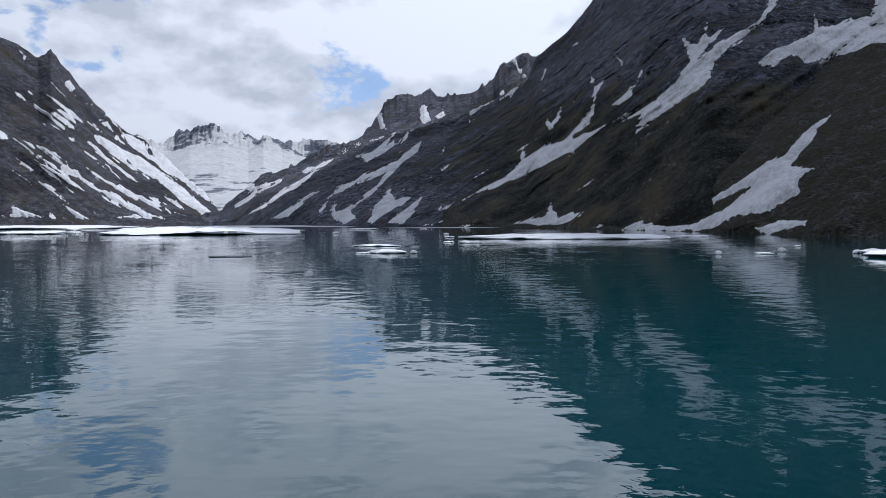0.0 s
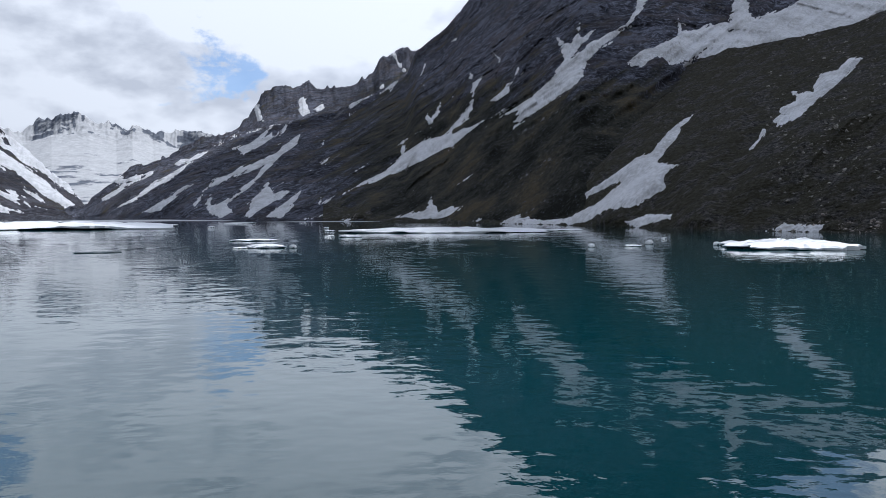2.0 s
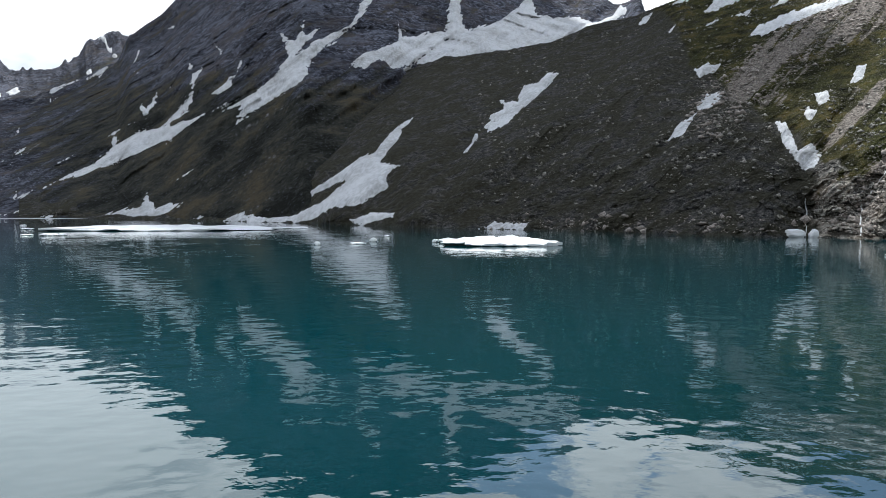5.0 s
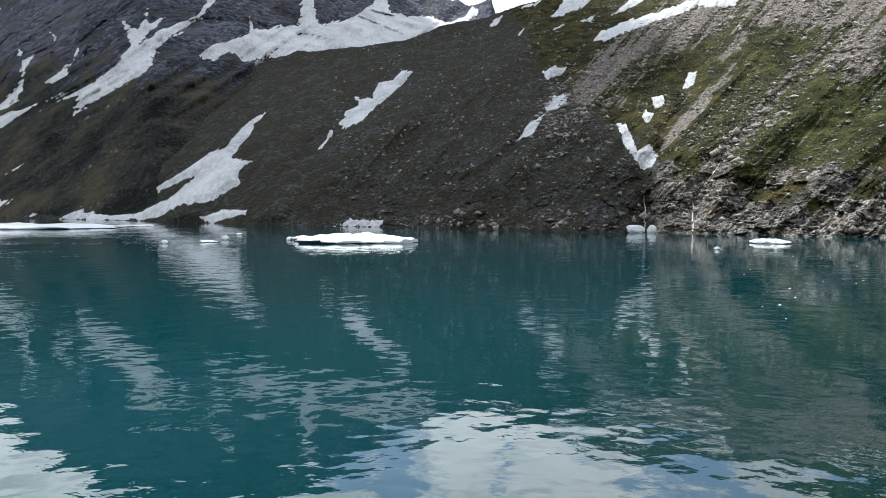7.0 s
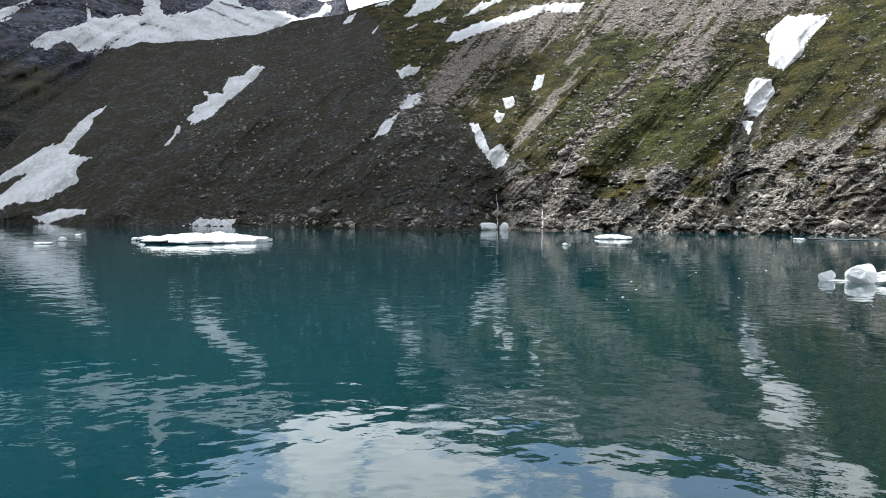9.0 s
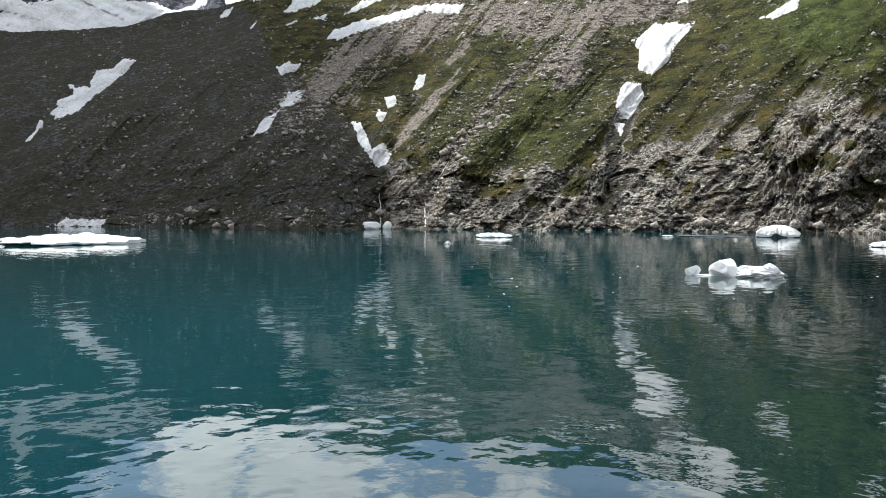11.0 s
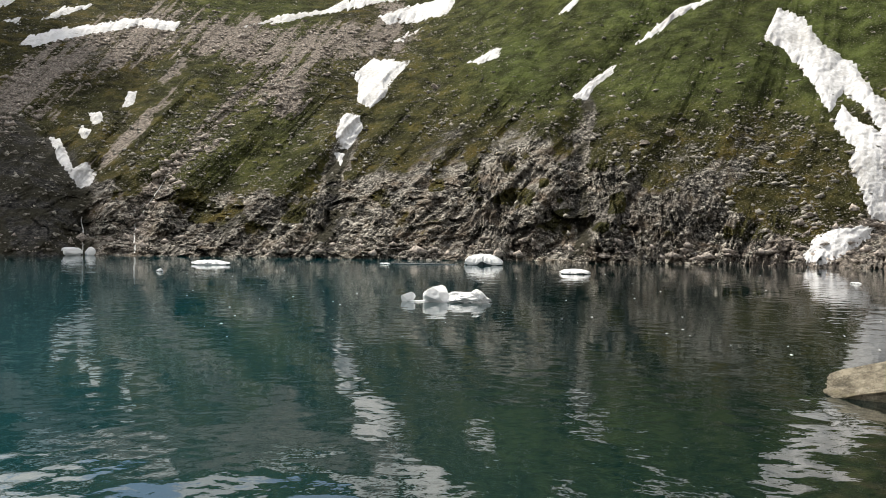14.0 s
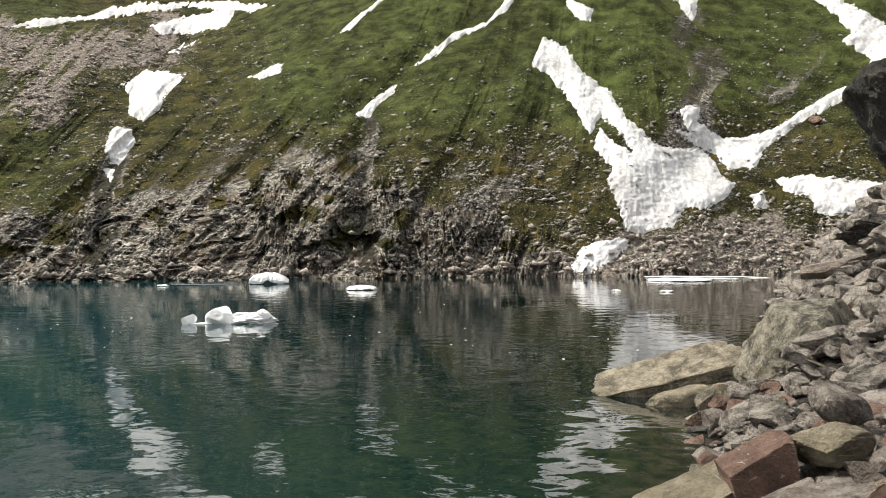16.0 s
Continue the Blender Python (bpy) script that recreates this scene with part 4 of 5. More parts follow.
MAT_STONE = stone_material("grey_stone", (0.25, 0.225, 0.20), (0.26, 0.20, 0.17))
MAT_RED = stone_material("red_brown_stone", (0.20, 0.132, 0.105), (0.25, 0.155, 0.12))
MAT_PALE = stone_material("pale_stone", (0.30, 0.265, 0.205), (0.30, 0.26, 0.18), 0.6)
MAT_LICHEN = stone_material("lichen_stone", (0.235, 0.218, 0.175), (0.25, 0.23, 0.16), 0.5)
MAT_BLACK = stone_material("dark_stone", (0.07, 0.065, 0.06), (0.08, 0.075, 0.06), 0.3)


def ice_material(name, low, high, rough=0.55):
    m, nt, b = material(name, rough, 0.4)
    fine, mid = noise_tex(nt, 3.0, 6, 0.65), noise_tex(nt, 0.4, 5, 0.6)
    nt.links.new(ramp_of(nt, add(nt, fine, mid, 0.9), [(0.6, low), (0.9, high)]), b.inputs["Base Color"])
    bump(nt, b, fine, 0.6, 0.12)
    return m


MAT_ICE = ice_material("white_floating_ice", (0.80, 0.82, 0.84), (0.93, 0.94, 0.95))
# near black: shadow painted under the floes' rims, also the thin dark strips
MAT_SHADED_DARK_ICE = ice_material("shaded_dark_ice", (0.03, 0.04, 0.045), (0.10, 0.12, 0.13), 0.25)
MAT_GREY = ice_material("thin_grey_ice", (0.16, 0.17, 0.19), (0.34, 0.35, 0.38), 0.4)
MAT_FOAM = ice_material("white_water", (0.5, 0.5, 0.5), (0.8, 0.8, 0.8), 0.3)

# ---- the stony bank with the landing place ----
SHORE = [(-900, -520), (-300, -120), (-60, -26), (-20, -5), (0, 5.5), (7, 2.2), (12, -2.8), (16.2, -5.4), (24.5, -8.0), (27, -10.2), (45, -18.5), (106, -46), (150, -68), (175, -86), (330, -190)]


def inland(x, y):
    """Metres inland (positive) or out on the lake (negative) from the bank's waterline."""
    best, side = np.full(np.shape(x), 1e9), np.zeros(np.shape(x))
    for (x1, y1), (x2, y2) in zip(SHORE, SHORE[1:]):
        dx, dy = x2 - x1, y2 - y1
        t = np.clip(((x - x1) * dx + (y - y1) * dy) / (dx * dx + dy * dy), 0, 1)
        d = np.hypot(x - x1 - t * dx, y - y1 - t * dy)
        side = np.where(d < best, np.where((x - x1) * dy - (y - y1) * dx > 0, 1.0, -1.0), side)
        best = np.minimum(best, d)
    return best * side


def bank_height(x, y):
    d = inland(x, y)
    z = np.where(d < 0, d * 0.45, np.where(d < 16, d * 0.58, 9.28 + (d - 16) * 0.33))
    z = np.where(d > 0, z * (1 + 0.85 * smooth(17, 38, x) * smooth(220, 90, x)), z)
    z = z + (0.5 * fbm(x * 0.25, y * 0.25, 3.0, 5, 0.55) + 1.2 * fbm(x * 0.05, y * 0.05, 5.0, 4)) * smooth(-3, 3, d)
    near = smooth(3.5, 1.0, np.hypot(x, y))
    return z * (1 - near) + 3.2 * near


def spread(lo, hi, n, mid, power=3.0):
    """n values from lo to hi, closest together round mid."""
    t = np.linspace(-1, 1, n)
    return np.where(t < 0, mid + (mid - lo) * -np.abs(t) ** power, mid + (hi - mid) * np.abs(t) ** power)


X, Y = np.meshgrid(spread(-900, 330, 320, 24, 2.4), spread(-700, 60, 260, -9, 2.4), indexing="ij")
Z = bank_height(X, Y)
ok = (inland(X, Y) > -16)[:-1, :-1]
bank_mesh = mesh_grid("pavement", np.stack([X, Y, Z - 0.12], -1), ok, {"turf": 0.1 + 0.5 * smooth(20, 60, inland(X, Y)), "scree": 0.55 + 0 * X, "lush": 0.2 + 0 * X})
# ground colour kept dark to paint the shadow in gaps between stones
MAT_BANK = slope_material("stony_bank", (0.05, 0.046, 0.042), (0.05, 0.055, 0.02), (0.06, 0.053, 0.048), 0.22)
bank_mesh.materials.append(MAT_BANK)
tagged(new("shore_bank", bank_mesh), "steep stony lake bank of broken rock", "ground", kind="structure")


def at_bearing(b, r):
    return r * math.sin(radians(b)), r * math.cos(radians(b))


def bank_at(b, r):
    x, y = at_bearing(b, r)
    return float(bank_height(np.array(x), np.array(y)))


def boulder(name, b, r, z, size, turn, mesh, label, cat="boulder", group=""):
    ob = new(name, mesh)
    x, y = at_bearing(b, r)
    m = pose(x, y, z, turn[0], turn[1], turn[2] - b) @ Matrix.Diagonal((*size, 1))
    ob.matrix_world = m
    return tagged(ob, label, cat, group)


def with_mat(me, mat):
    me.materials.append(mat)
    return me


# the large stones of the bank: bearing, distance, height of the middle, half sizes, turn
boulder("boulder", 106.2, 29.5, 0.62, (2.75, 1.3, 0.60), (14, -15, 4), with_mat(rock_mesh("boulder", 3, 5, 5, 0.8, 0.09, (0.95, 0.75, 0.62)), MAT_PALE), "long tilted brown slab jutting into the lake")
boulder("boulder", 114.2, 27.6, 1.2, (1.95, 2.0, 2.0), (6, 4, 25), with_mat(rock_mesh("boulder", 12, 5, 16, 0.72, 0.08), MAT_LICHEN), "large lichen-covered grey boulder at the water's edge")
boulder("boulder", 111.6, 15.4, 1.00, (0.78, 0.72, 0.66), (4, -20, 22), with_mat(rock_mesh("boulder", 21, 5, 3, 0.9, 0.03, (0.72, 0.68, 0.66)), MAT_RED), "square-edged reddish brown block lying on the bank")
boulder("boulder", 107.6, 15.6, 0.30, (1.15, 0.9, 0.55), (10, -26, 10), with_mat(rock_mesh("boulder", 31, 5, 6, 0.75, 0.08, (0.85, 0.75, 0.6)), MAT_PALE), "pale grey slab sloping into the lake")
boulder("boulder", 124.5, 12.0, 6.2, (1.45, 1.2, 0.85), (0, 26, 0), with_mat(rock_mesh("boulder", 44, 5, 9, 0.7, 0.12), MAT_BLACK), "tall dark overhanging boulder on the stony bank")
boulder("boulder", 130.5, 12.4, 4.3, (1.2, 1.2, 1.5), (0, 6, 10), with_mat(rock_mesh("boulder", 47, 4, 9, 0.7, 0.1), MAT_BLACK), "dark boulder propping up the overhanging one")
boulder("boulder", 109.2, 26.0, 0.42, (0.62, 0.5, 0.48), (0, 10, 30), with_mat(rock_mesh("boulder", 52, 4, 9, 0.68, 0.07), MAT_PALE), "pale yellowish stone wedged below the large boulder")
boulder("boulder", 106.6, 27.6, 0.14, (0.95, 0.5, 0.42), (0, -8, 10), with_mat(rock_mesh("boulder", 57, 4, 8, 0.68, 0.09), MAT_PALE), "low pale stone half under the tilted slab")
boulder("boulder", 110.6, 24.6, 0.35, (0.5, 0.42, 0.38), (0, 20, 60), with_mat(rock_mesh("boulder", 61, 4, 8, 0.66, 0.07), MAT_RED), "small brown stone at the water's edge")
boulder("boulder", 108.6, 24.4, 0.12, (0.45, 0.42, 0.3), (0, 0, 60), with_mat(rock_mesh("boulder", 63, 4, 8, 0.66, 0.07), MAT_STONE), "small grey stone at the water's edge")
boulder("boulder", 113.2, 13.0, 1.05, (0.68, 0.6, 0.45), (5, -22, 20), with_mat(rock_mesh("boulder", 66, 4, 6, 0.72, 0.06, (0.8, 0.75, 0.66)), MAT_STONE), "broad grey stone lying on the bank")
boulder("boulder", 117.2, 12.6, 1.45, (0.85, 0.6, 0.38), (0, -20, 0), with_mat(rock_mesh("boulder", 71, 4, 6, 0.72, 0.07, (0.8, 0.75, 0.62)), MAT_STONE), "grey brown slab leaning on other stones")
boulder("boulder", 115.6, 15.6, 1.6, (0.62, 0.5, 0.32), (0, -8, -10), with_mat(rock_mesh("boulder", 77, 4, 8, 0.68, 0.08), MAT_PALE), "pale stone with lichen among darker ones")
boulder("boulder", 116.4, 17.6, 2.0, (0.5, 0.42, 0.34), (0, 32, 25), with_mat(rock_mesh("boulder", 82, 4, 8, 0.68, 0.08), MAT_STONE), "grey stone with a white vein on the bank")
boulder("boulder", 117.4, 40.0, bank_at(117.4, 40) + 0.2, (2.6, 1.4, 0.6), (0, -12, 10), with_mat(rock_mesh("boulder", 85, 4, 8, 0.68, 0.10, (0.85, 0.8, 0.6)), MAT_STONE), "wide rock slab on the upper bank")
boulder("boulder", 118.8, 44.0, bank_at(118.8, 44) - 0.1, (2.4, 1.8, 1.0), (0, 8, 20), with_mat(rock_mesh("boulder", 88, 5, 14, 0.5, 0.2), MAT_BLACK), "dark rock crag on the upper bank")
boulder("boulder", 118.4, 30.0, bank_at(118.4, 30) + 0.2, (1.6, 1.1, 0.5), (0, -18, 10), with_mat(rock_mesh("boulder", 91, 4, 8, 0.68, 0.10, (0.85, 0.8, 0.6)), MAT_STONE), "flat grey slab lying across smaller stones")

# loose stones of the bank
STONES = []
for k in range(16):
    me = rock_mesh("stone", 100 + k, 4, 9 + k % 5, 0.40, 0.04, (0.8, 0.65, 0.45) if k % 2 else None)
    me.materials.append((MAT_STONE, MAT_STONE, MAT_RED, MAT_PALE, MAT_LICHEN, MAT_BLACK)[k % 6])
    STONES.append(me)
WORDS = ("grey broken stone on the lake bank", "grey angular stone on the lake bank", "reddish brown stone on the lake bank", "pale stone on the lake bank", "lichen-spotted stone on the lake bank", "dark stone on the lake bank")
rng = random.Random(5)


SMALL = [rock_mesh("stone", 140 + k, 2, 6, 0.58, 0.06, (0.8, 0.7, 0.5) if k % 2 else None) for k in range(8)]


def loose_stones(count, b0, b1, r0, r1, s0, s1, pile=None):
    done = 0
    while done < count:
        b, r = rng.uniform(b0, b1), r0 * (r1 / r0) ** rng.random()
        x, y = at_bearing(b, r)
        d = float(inland(np.array(x), np.array(y)))
        done += 1
        if d < -0.6 or pile is None and (110.0 < b < 116.5 and 24.5 < r < 30.5) or pile is None and (105.5 < b < 114.4 and 8 < r < 18.5):
            continue
        s = (s0 + (s1 - s0) * rng.random() ** 2.5) * (1.0 if r < 25 else (r / 25) ** 0.6)
        k = rng.randrange(16)
        z = float(bank_height(np.array(x), np.array(y))) + s * 0.36
        m = pose(x, y, z, rng.uniform(-25, 25), rng.uniform(-28, 12), rng.uniform(0, 360)) @ Matrix.Diagonal((s * rng.uniform(0.9, 1.5), s * rng.uniform(0.7, 1.1), s * rng.uniform(0.5, 0.85), 1))
        if pile is not None:
            pile.append((SMALL[k % 8], m))
            continue
        ob = new("stone", STONES[k])
        ob.matrix_world = m
        tagged(ob, WORDS[k % 6], "stone", "loose stones of the lake bank")


loose_stones(560, 104.5, 121, 9.0, 34, 0.15, 0.50)
pile = []
loose_stones(1500, 110.0, 124, 20, 170, 0.16, 0.6, pile)
loose_stones(1600, 105.0, 121, 9.5, 34, 0.06, 0.2, pile)
me = bpy.data.meshes.new("rubble")
base, V, Fc = 0, [], []
for mesh, m in pile:
    for v in mesh.vertices:
        V.append((m @ v.co)[:])
    for f in mesh.polygons:
        Fc.append(tuple(base + i for i in f.vertices))
    base = len(V)
me.from_pydata(V, [], Fc)
me.materials.append(MAT_STONE)
tagged(new("rubble", me), "grey broken rubble covering the lake bank", "rubble", kind="stuff")

# ---- stones strewn over the green hillside ----


def strewn(name, count, lo, hi, seed, choose, mat, label, big=1.0):
    r = np.random.RandomState(seed)
    co = np.array([(1, 0, 0), (-1, 0, 0), (0, 1, 0), (0, -1, 0), (0, 0, 1), (0, 0, -1)], float)
    faces = np.array([(0, 2, 4), (2, 1, 4), (1, 3, 4), (3, 0, 4), (2, 0, 5), (1, 2, 5), (3, 1, 5), (0, 3, 5)])
    a, el = r.uniform(lo[0], hi[0], count * 6), r.uniform(lo[1], hi[1], count * 6)
    keep = r.uniform(0, 1, count * 6) * 0.8 < choose(a, el)
    a, el = a[keep][:count], el[keep][:count]
    n = len(a)
    P, _ = surface("E", a, profile_step("E", a, el))
    size = big * (0.11 + 0.75 * r.uniform(0, 1, n) ** 11)[:, None, None]
    shape = r.uniform(0.55, 1.25, (n, 1, 3)) * np.array([1.2, 1.2, 0.7])
    pts = P[:, None, :] + (co[None] + r.uniform(-0.45, 0.45, (n, 6, 3))) * size * shape
    me = bpy.data.meshes.new(name)
    V = pts.reshape(-1, 3)
    Fc = (faces[None] + (np.arange(n) * len(co))[:, None, None]).reshape(-1, 3)
    me.vertices.add(len(V))
    me.vertices.foreach_set("co", V.astype(np.float32).ravel())
    me.loops.add(Fc.size)
    me.loops.foreach_set("vertex_index", Fc.ravel().astype(np.int32))
    me.polygons.add(len(Fc))
    me.polygons.foreach_set("loop_start", np.arange(0, Fc.size, 3, dtype=np.int32))
    me.update(calc_edges=True)
    me.materials.append(mat)
    tagged(new(name, me), label, "stones", kind="stuff")


def on_turf(a, el):
    clump = 0.12 + 0.88 * smooth(-0.25, 0.6, fbm(a * 0.7, el * 0.7, 3.0, 4) + 0.6 * fbm((a - 0.9 * el) * 1.1, el * 0.2, 6.0, 3))
    lush = smooth(74, 82, a) * smooth(7, 11, el)
    z = EYE + 200 * np.tan(np.radians(el))
    return clump * (1 - 0.75 * lush) * (0.35 + 0.65 * smooth(36, 50, a)) * (1 - 0.85 * cliff(a, z))


def on_scree(a, el):
    d = np.minimum(line_distance(a, el, [(45.5, 6.3), (49.5, 9.6), (53.5, 12.0), (58, 13.2), (64, 12.2), (72, 13.6)]), line_distance(a, el, [(63.8, 9.4), (66, 12), (72, 15)]))
    d = np.minimum(d, 0.9 * line_distance(a, el, GULLIES[2][0]) + 0.8)
    fan = smooth(94, 99, a) * smooth(2.6, 0.2, el)
    foot = 0.5 * smooth(30, 34, a) * smooth(0.0, -1.0, el)
    return np.clip(smooth(2.2, 0.4, d) + 0.2 * fan + 0.3 * foot, 0, 1)


MAT_SCREE = stone_material("scree_stone", (0.30, 0.265, 0.238), (0.38, 0.33, 0.29), 0.0, 0.02)
MAT_SCATTER = stone_material("hillside_stone", (0.27, 0.255, 0.225), (0.33, 0.31, 0.27), 0.0, 0.02)
strewn("strewn_stones", 42000, (30, -1.5), (119, 15.5), 3, on_turf, MAT_SCATTER, "grey stones strewn over the grassy hillside")
strewn("scree_stones", 20000, (30, -1.5), (119, 15.5), 4, on_scree, MAT_SCREE, "pinkish grey scree on the hillside", 1.6)

for b, e, s in ((89.3, 6.3, 1.5), (90.8, 6.9, 1.2), (69.9, 7.1, 0.9), (63.9, 5.4, 0.9), (74.8, 10.1, 1.3), (115, 8.1, 1.6), (114, 6.9, 1.2), (60.5, 7.0, 0.9), (58.0, 9.2, 1.2), (82.0, 8.8, 0.9), (94.0, 9.6, 0.9), (79.4, 5.6, 0.9)):
    p, _ = surface("E", np.array([b]), profile_step("E", np.array([b]), np.array([e])))
    ob = new("boulder", STONES[int(b * 10) % 16])
    ob.matrix_world = Matrix.Translation(p[0] + np.array([0, 0, s * 0.2])) @ pose(0, 0, 0, 10, 5, b * 37) @ Matrix.Diagonal((s * 1.3, s, s * 0.8, 1))
    tagged(ob, "large grey boulder resting on the grassy hillside", "boulder", "boulders on the hillside")

# ---- streams down the hillside ----


def stream(line, wide, label):
    pts = []
    for (a1, e1), (a2, e2) in zip(line, line[1:]):
        for t in np.linspace(0, 1, 24, endpoint=False):
            pts.append((a1 + t * (a2 - a1), e1 + t * (e2 - e1)))
    q = np.array(pts)
    q[:, 0] += 0.10 * fbm(q[:, 1] * 2.5, q[:, 1] * 0, 2.0, 4)
    w = wide * (0.55 + 0.6 * np.abs(fbm(q[:, 1] * 4, q[:, 0] * 0, 5.0, 3)))
    off = np.linspace(-1, 1, 5)
    A = q[:, :1] + off[None] * w[:, None]
    E = np.repeat(q[:, 1:], 5, 1)
    P, _ = surface("E", A, profile_step("E", A, E))
    lift = 0.35 * (1 - off ** 2) - 0.1
    P[..., 0] -= lift * np.sin(np.radians(A)) * 0.7
    P[..., 1] -= lift * np.cos(np.radians(A)) * 0.7
    P[..., 2] += lift * 0.7
    me = mesh_grid("stream", P)
    me.materials.append(MAT_FOAM)
    tagged(new("stream", me), label, "stream", "streams on the hillside")


stream([(54.75, -1.6), (54.65, -0.4), (54.7, 0.3), (55.3, 1.3)], 0.09, "white meltwater stream falling down the cliff")
stream([(55.3, 1.3), (55.9, 2.2), (56.9, 4.0)], 0.045, "thin meltwater stream in a stony gully")
stream([(51.6, -1.7), (51.55, -0.6), (51.5, 0.8)], 0.05, "thin meltwater stream under a snow patch")

# ---- ice on the lake ----


def floe(b, r, length, depth, height, seed, label, dome=0.0, turn=0.0, mat=None, name="ice_floe", lumps=0.25, lean=(0, 0)):
    """A floating cake of ice: a bumpy snow-white cap with a broken rim, and the undercut flank, painted dark as the
    overhang's shadow.
    """
    g = np.random.RandomState(seed)
    if length < 3.5:
        height *= 0.6
    seg, k = 96, g.uniform(0, 90)
    th = np.linspace(0, 2 * np.pi, seg, endpoint=False)
    c, q = np.cos(th), np.sin(th)
    square = (np.abs(c) ** 3 + np.abs(q) ** 3) ** (-1 / 3)
    edge = square * (0.94 + 0.40 * fbm(c * 1.3 + k, q * 1.3, 0.0, 4, 0.6) + 0.26 * fbm(c * 5 + k, q * 5, 3.0, 4, 0.65))
    tall = np.clip(0.62 + 0.95 * fbm(c * 1.6 + k, q * 1.6, 7.0, 5, 0.65), 0.12, 1.5)
    rings = []
    for s in (0.03, 0.2, 0.38, 0.55, 0.7, 0.82, 0.91, 0.97, 1.0):
        x, y = c * s * edge * length / 2, q * s * edge * depth / 2
        z = height * (0.75 + 0.25 * smooth(1.0, 0.8, s)) * (1 + lumps * fbm(x / length * 9 + k, y / length * 9, 2.0, 5, 0.65)) * (1 - s * s * (1 - tall)) + dome * height * (1 - s * s)
        rings.append(np.stack([x, y, z * np.ones(seg)], -1))
    rim = rings[-1][:, 2]
    # the undercut flank with its painted shadow reaches higher in some places than in others
    flank_top = np.clip(0.42 + 0.9 * fbm(c * 2.2 + k, q * 2.2, 11.0, 4, 0.6), 0.08, 0.82)
    for s, f in ((1.0, 0.12), (0.985, 0.0)):
        rings.append(np.stack([c * s * edge * length / 2, q * s * edge * depth / 2, rim * (flank_top + f)], -1))
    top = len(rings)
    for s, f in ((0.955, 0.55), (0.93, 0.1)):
        rings.append(np.stack([c * s * edge * length / 2, q * s * edge * depth / 2, rim * flank_top * f], -1))
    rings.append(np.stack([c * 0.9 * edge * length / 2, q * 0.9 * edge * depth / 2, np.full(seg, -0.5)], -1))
    P = np.array(rings)
    P = np.concatenate([P, P[:, :1]], 1)[:, ::-1]
    cap, flank = mesh_grid("cap", P[:top]), mesh_grid("shaded_flank", P[top - 1:])
    for me in (cap, flank):
        me.polygons.foreach_set("use_smooth", np.zeros(len(me.polygons), dtype=bool))
    ob = new(name)
    x, y = at_bearing(b, r)
    ob.matrix_world = pose(x, y, 0, lean[0], lean[1], -b + turn)
    part("cap", cap, mat or MAT_ICE, ob)
    part("shaded_flank", flank, MAT_SHADED_DARK_ICE, ob, "undercut flank painted dark as shadow")
    return tagged(ob, label, "ice floe", "ice floating on the lake")


floe(31.3, 118, 17.0, 17, 0.85, 1, "broad white ice floe with a dark undercut edge", 0.12, 6, None, "ice_floe", 0.9, (0, 0.8))
floe(27.0, 123, 1.1, 1.0, 0.6, 2, "small lump of ice beside the broad floe", 0.4)
floe(9.3, 196, 44, 18, 1.0, 3, "long flat white ice floe", 0.1, 0, None, "ice_floe", 0.9)
floe(16.8, 216, 10, 6, 0.3, 4, "thin flat ice floe near the shore")
floe(-4.0, 117, 5.2, 4, 0.45, 5, "small flat white ice floe", 0.2)
floe(-4.8, 146, 8.6, 3, 0.35, 6, "thin narrow strip of floating ice")
floe(-2.1, 115, 1.1, 0.8, 0.55, 7, "small upright chip of floating ice", 0.5)
floe(-5.6, 116, 1.9, 1.2, 0.3, 8, "small chip of floating ice")
floe(1.6, 162, 3.0, 2.0, 0.6, 9, "small white lump of floating ice", 0.4)
floe(2.4, 162, 1.5, 1.4, 0.6, 10, "small white lump of floating ice", 0.4)
floe(0.4, 166, 2.4, 1.6, 0.4, 11, "small flat chip of floating ice")
floe(0.5, 212, 2.7, 3, 0.5, 12, "small flat chip of floating ice")
floe(0.2, 253, 1.7, 2, 0.6, 13, "small chip of floating ice far out")
floe(2.7, 205, 1.2, 2, 0.6, 14, "small chip of floating ice far out")
floe(18.7, 114, 0.95, 0.8, 0.6, 15, "small white lump of floating ice", 0.4)
floe(21.5, 117, 2.2, 1.4, 0.4, 16, "small flat chip of floating ice")
floe(22.6, 125, 1.2, 1.0, 0.75, 17, "small two-humped lump of floating ice", 0.4)
floe(23.6, 149, 1.0, 1.0, 0.35, 18, "small chip of floating ice")
floe(-16.8, 308, 66, 84, 1.6, 19, "very long white ice floe with a dark edge", 0.12, 0, None, "ice_floe", 0.9, (0, 0.12))
floe(-27.5, 560, 120, 170, 1.2, 20, "wide white ice sheet along the far shore", 0.1, 0, None, "ice_floe", 0.5)
floe(-26.8, 322, 24, 26, 0.9, 21, "flat white ice floe with ragged edges", 0.1)
floe(-24.4, 430, 7.5, 20, 0.8, 22, "small white lump of floating ice", 0.3)
floe(-24.2, 316, 3.0, 6, 0.6, 23, "small flat chip of floating ice")
floe(-14.6, 111, 5.2, 1.6, 0.16, 24, "thin dark strip of floating ice", 0.0, 0, MAT_SHADED_DARK_ICE)
floe(-7.5, 280, 2.2, 4, 0.7, 25, "small white lump of floating ice", 0.3)
floe(-10.2, 309, 1.6, 4, 0.6, 26, "small chip of floating ice far out")
floe(-5.6, 372, 14.5, 20, 0.5, 27, "thin white ice floe far out")
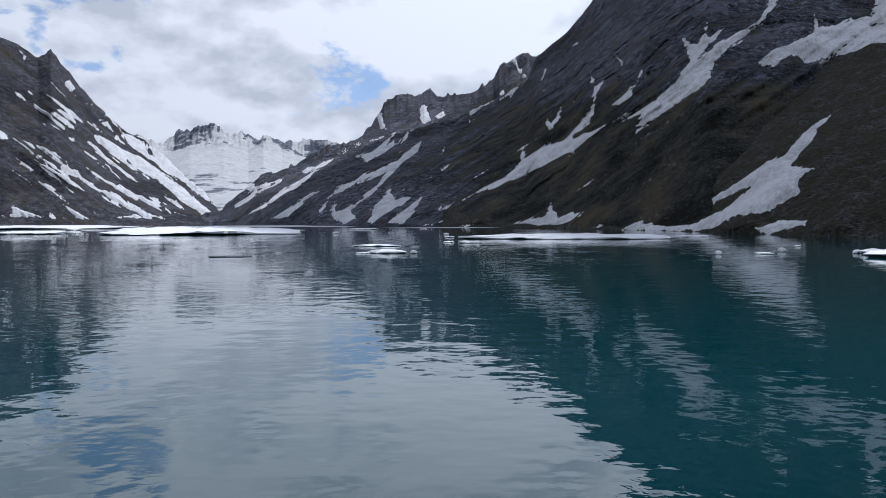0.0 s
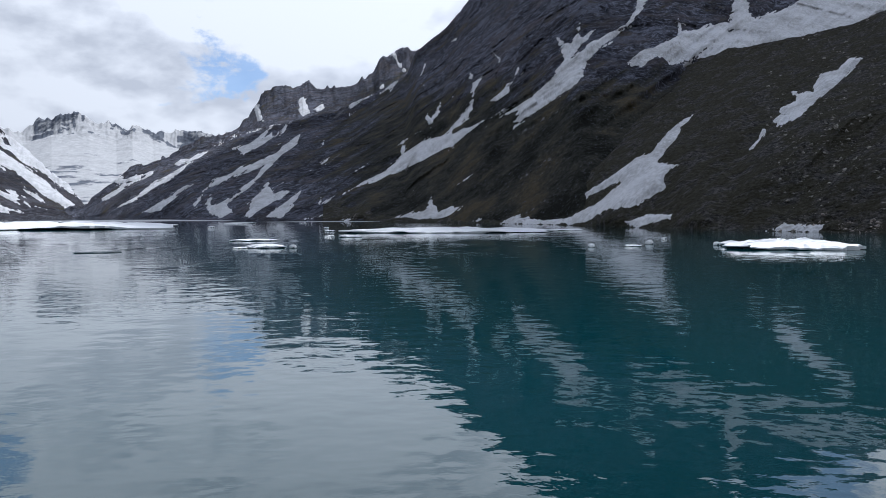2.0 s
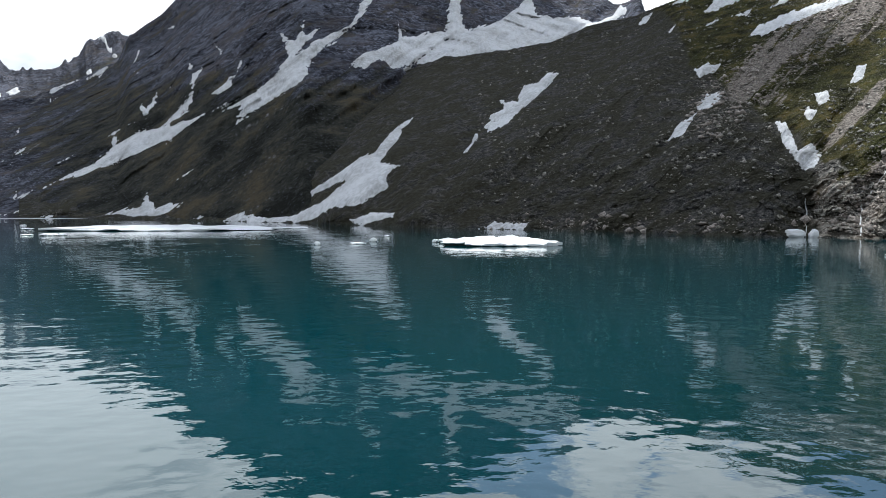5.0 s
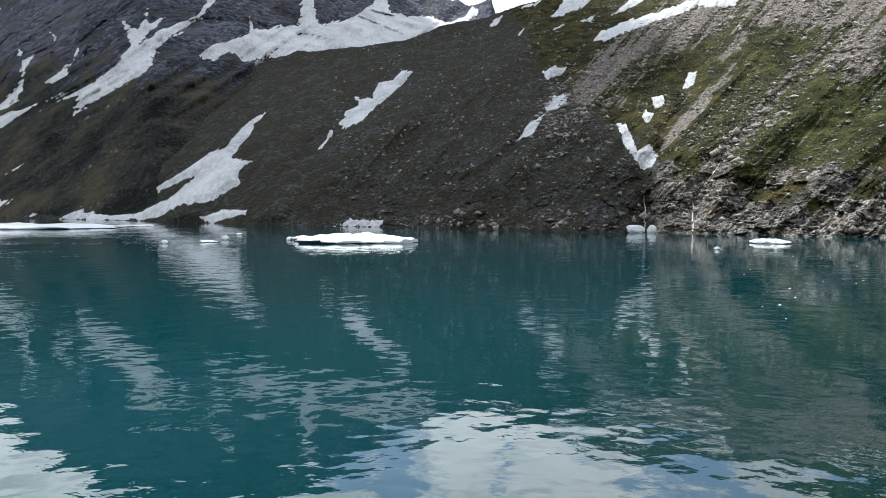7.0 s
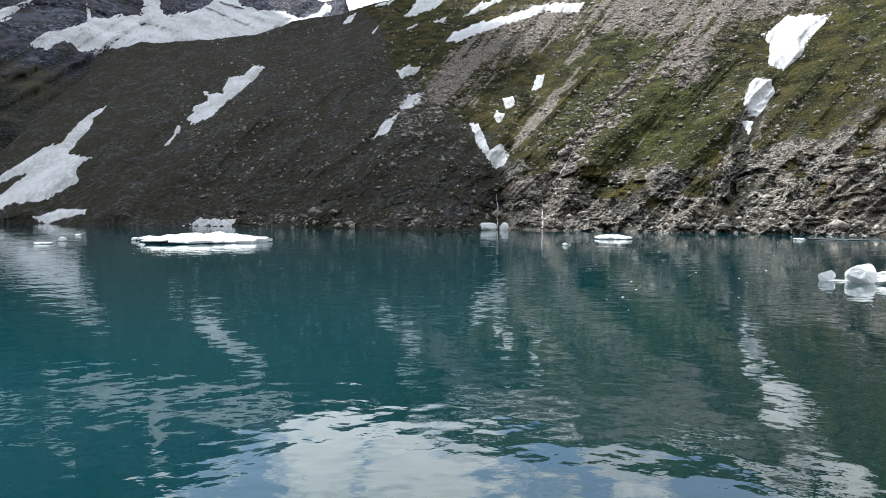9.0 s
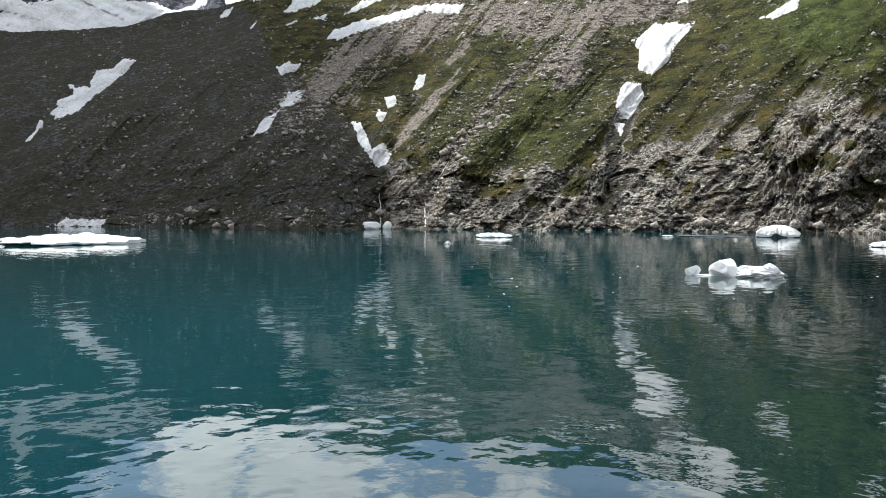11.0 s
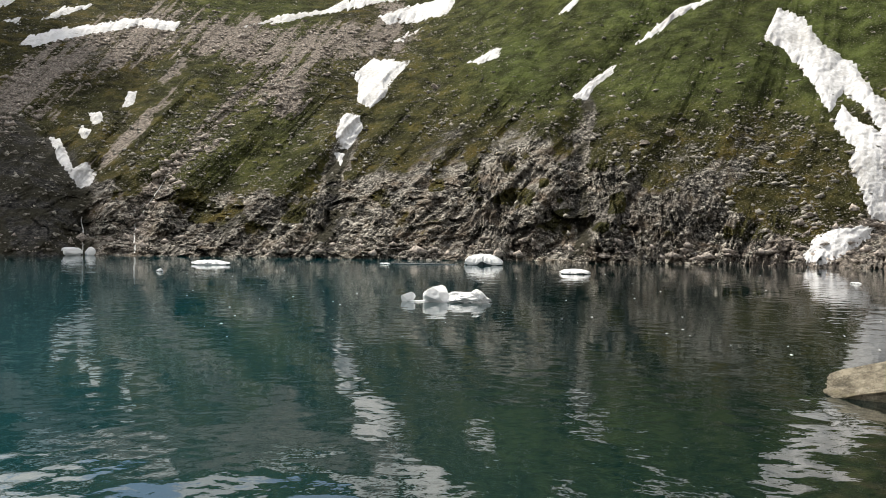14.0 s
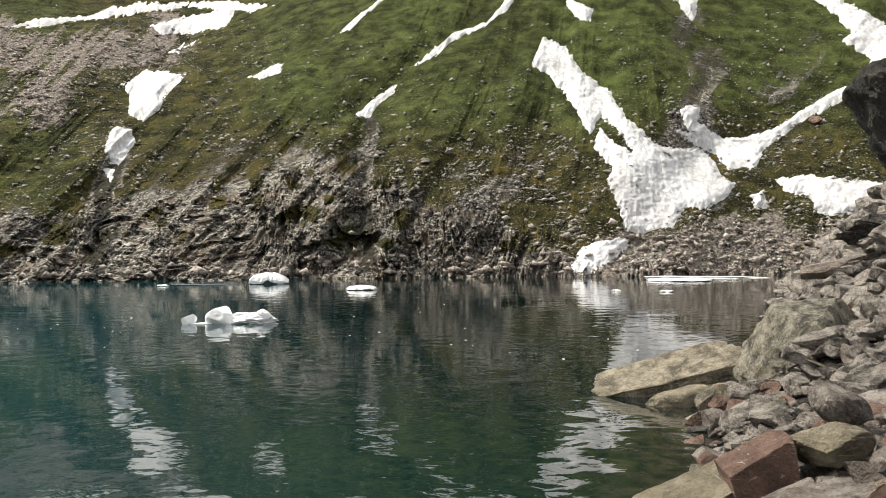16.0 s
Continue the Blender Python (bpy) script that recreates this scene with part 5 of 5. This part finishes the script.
floe(-1.4, 366, 3.2, 8, 0.5, 28, "small chip of floating ice far out")
floe(-10.5, 560, 150, 150, 0.12, 29, "thin grey ice sheet along the far shore", 0, 0, MAT_GREY)
floe(0.5, 425, 60, 40, 0.12, 30, "thin grey ice sheet along the far shore", 0, 0, MAT_GREY)
floe(59.6, 124, 5.0, 3.2, 0.5, 31, "low white ice floe near the cliff", 0.3, 0, None, "ice_floe", 0.6)
floe(56.3, 103, 0.75, 0.6, 0.45, 32, "small white lump of floating ice", 0.4)
floe(78.4, 134, 6.0, 4.5, 1.25, 33, "rounded white mound of floating ice", 0.45)
floe(84.7, 108, 3.6, 2.4, 0.36, 34, "low peaked white ice floe", 0.9)
floe(73.9, 133, 10.0, 3.0, 0.15, 35, "thin dark strip of floating ice", 0, 0, MAT_SHADED_DARK_ICE)
floe(71.4, 131, 1.6, 1.2, 0.4, 36, "small chip of floating ice")
floe(106.7, 138, 10.4, 5, 0.35, 37, "flat white ice floe with a dark edge")
floe(108.3, 158, 22, 3, 0.25, 38, "thin rim of white ice along the shore")
floe(105.8, 102, 1.5, 1.0, 0.4, 39, "small chip of floating ice")
floe(102.4, 104, 1.1, 0.8, 0.3, 40, "small chip of floating ice")


def ice_block(b, r, z, size, turn, seed, label, rough=0.12):
    me = with_mat(rock_mesh("ice_block", seed, 4, 9, 0.78, rough), MAT_ICE)
    return boulder("ice_block", b, r, z, size, turn, me, label, "ice block", "ice stranded at the shore")


# a melting berg close to the landing place, with its lumps and a thin plate at the water
berg = new("small_iceberg")
berg.matrix_world = pose(*at_bearing(75.4, 60), 0, 0, 0, -75.4)
tagged(berg, "small melting white iceberg of joined lumps", "iceberg", "ice floating on the lake")
for name, x, y, z, size, turn, seed, rough in (
    ("main_block", -0.2, 0, 0.34, (0.95, 0.8, 0.85), (4, 5, 20), 201, 0.05),
    ("tail", 1.65, 0, 0.20, (1.45, 0.7, 0.42), (0, 3, 0), 205, 0.32),
    ("tail_lump", 2.7, -0.3, 0.34, (0.5, 0.45, 0.45), (0, 20, 40), 209, 0.25),
    ("tail_lump", 1.2, 0.1, 0.40, (0.5, 0.5, 0.3), (0, 10, 80), 214, 0.25),
    ("shard", -2.5, 0, 0.18, (0.5, 0.25, 0.42), (10, -38, 10), 212, 0.08),
    ("plate", -1.3, 0.1, 0.02, (1.3, 0.4, 0.08), (0, 0, 0), 216, 0.05),
):
    me = rock_mesh(name, seed, 4, 10, 0.76, rough)
    lump = part(name, me, MAT_ICE, berg)
    lump.matrix_local = pose(x, y, z, *turn) @ Matrix.Diagonal((*size, 1))
# stranded at the foot of the cliff
ice_block(48.5, 166, 0.5, (1.35, 1.0, 0.9), (0, 8, 20), 220, "white ice block stranded below the cliff")
ice_block(50.8, 166, 0.5, (1.7, 1.0, 0.9), (0, -6, 10), 223, "white ice block stranded below the cliff")
ice_block(52.0, 167, 0.5, (0.8, 0.7, 0.9), (0, 10, 0), 226, "small white ice block stranded below the cliff")

# crumbs of ice drifting on the water
crumb = with_mat(rock_mesh("ice_crumb", 240, 1, 4, 0.7, 0.05), MAT_ICE)
for i in range(110):
    b, r = rng.uniform(58, 104), rng.uniform(38, 120)
    x, y = at_bearing(b, r)
    s = rng.uniform(0.018, 0.05)
    ob = new("ice_crumb", crumb)
    ob.matrix_world = pose(x, y, 0.0, 0, 0, rng.uniform(0, 360)) @ Matrix.Diagonal((s * 1.8, s, s * 0.6, 1))
    tagged(ob, "tiny crumb of ice drifting on the lake", "ice", "ice crumbs on the lake")

# ---- unseen clouds added to shade the dark mountain and the hillside ----


def cloud(x, y, z, size, turn, seed):
    co, faces = ICO[5]
    co = co.copy()
    n = 0.16 * fbm(co[:, 0] * 2.2 + seed, co[:, 1] * 2.2, co[:, 2] * 2.2, 5, 0.55)
    co *= (1 + n)[:, None]
    co[:, 2] = np.where(co[:, 2] < 0, co[:, 2] * 0.35, co[:, 2])
    me = bpy.data.meshes.new("cloud")
    me.from_pydata(co.tolist(), [], faces)
    m, nt, b = material("cloud", 1.0, 0.0)
    nt.links.new(ramp_of(nt, noise_tex(nt, 0.01, 5, 0.6), [(0.3, (0.7, 0.7, 0.72)), (0.7, (0.85, 0.85, 0.86))]), b.inputs["Base Color"])
    me.materials.append(m)
    me.polygons.foreach_set("use_smooth", np.ones(len(faces), dtype=bool))
    ob = new("cloud", me)
    ob.matrix_world = pose(x, y, z, 0, 0, turn) @ Matrix.Diagonal((*size, 1))
    tagged(ob, "unseen cloud added to shade the slopes below", "cloud", kind="structure")


cloud(347, 1108, 900, (395, 235, 80), 102, 4.0)
# a second unseen blocker, added to shade only the hillside's nose
nose = surface("E", np.array([44.6]), profile_step("E", np.array([44.6]), np.array([2.0])))[0][0]
reach = 880 / math.tan(radians(SUN_EL))
cloud(nose[0] + reach * math.sin(radians(SUN_AZ)), nose[1] + reach * math.cos(radians(SUN_AZ)), nose[2] + 880, (27, 42, 12), -45, 7.0)
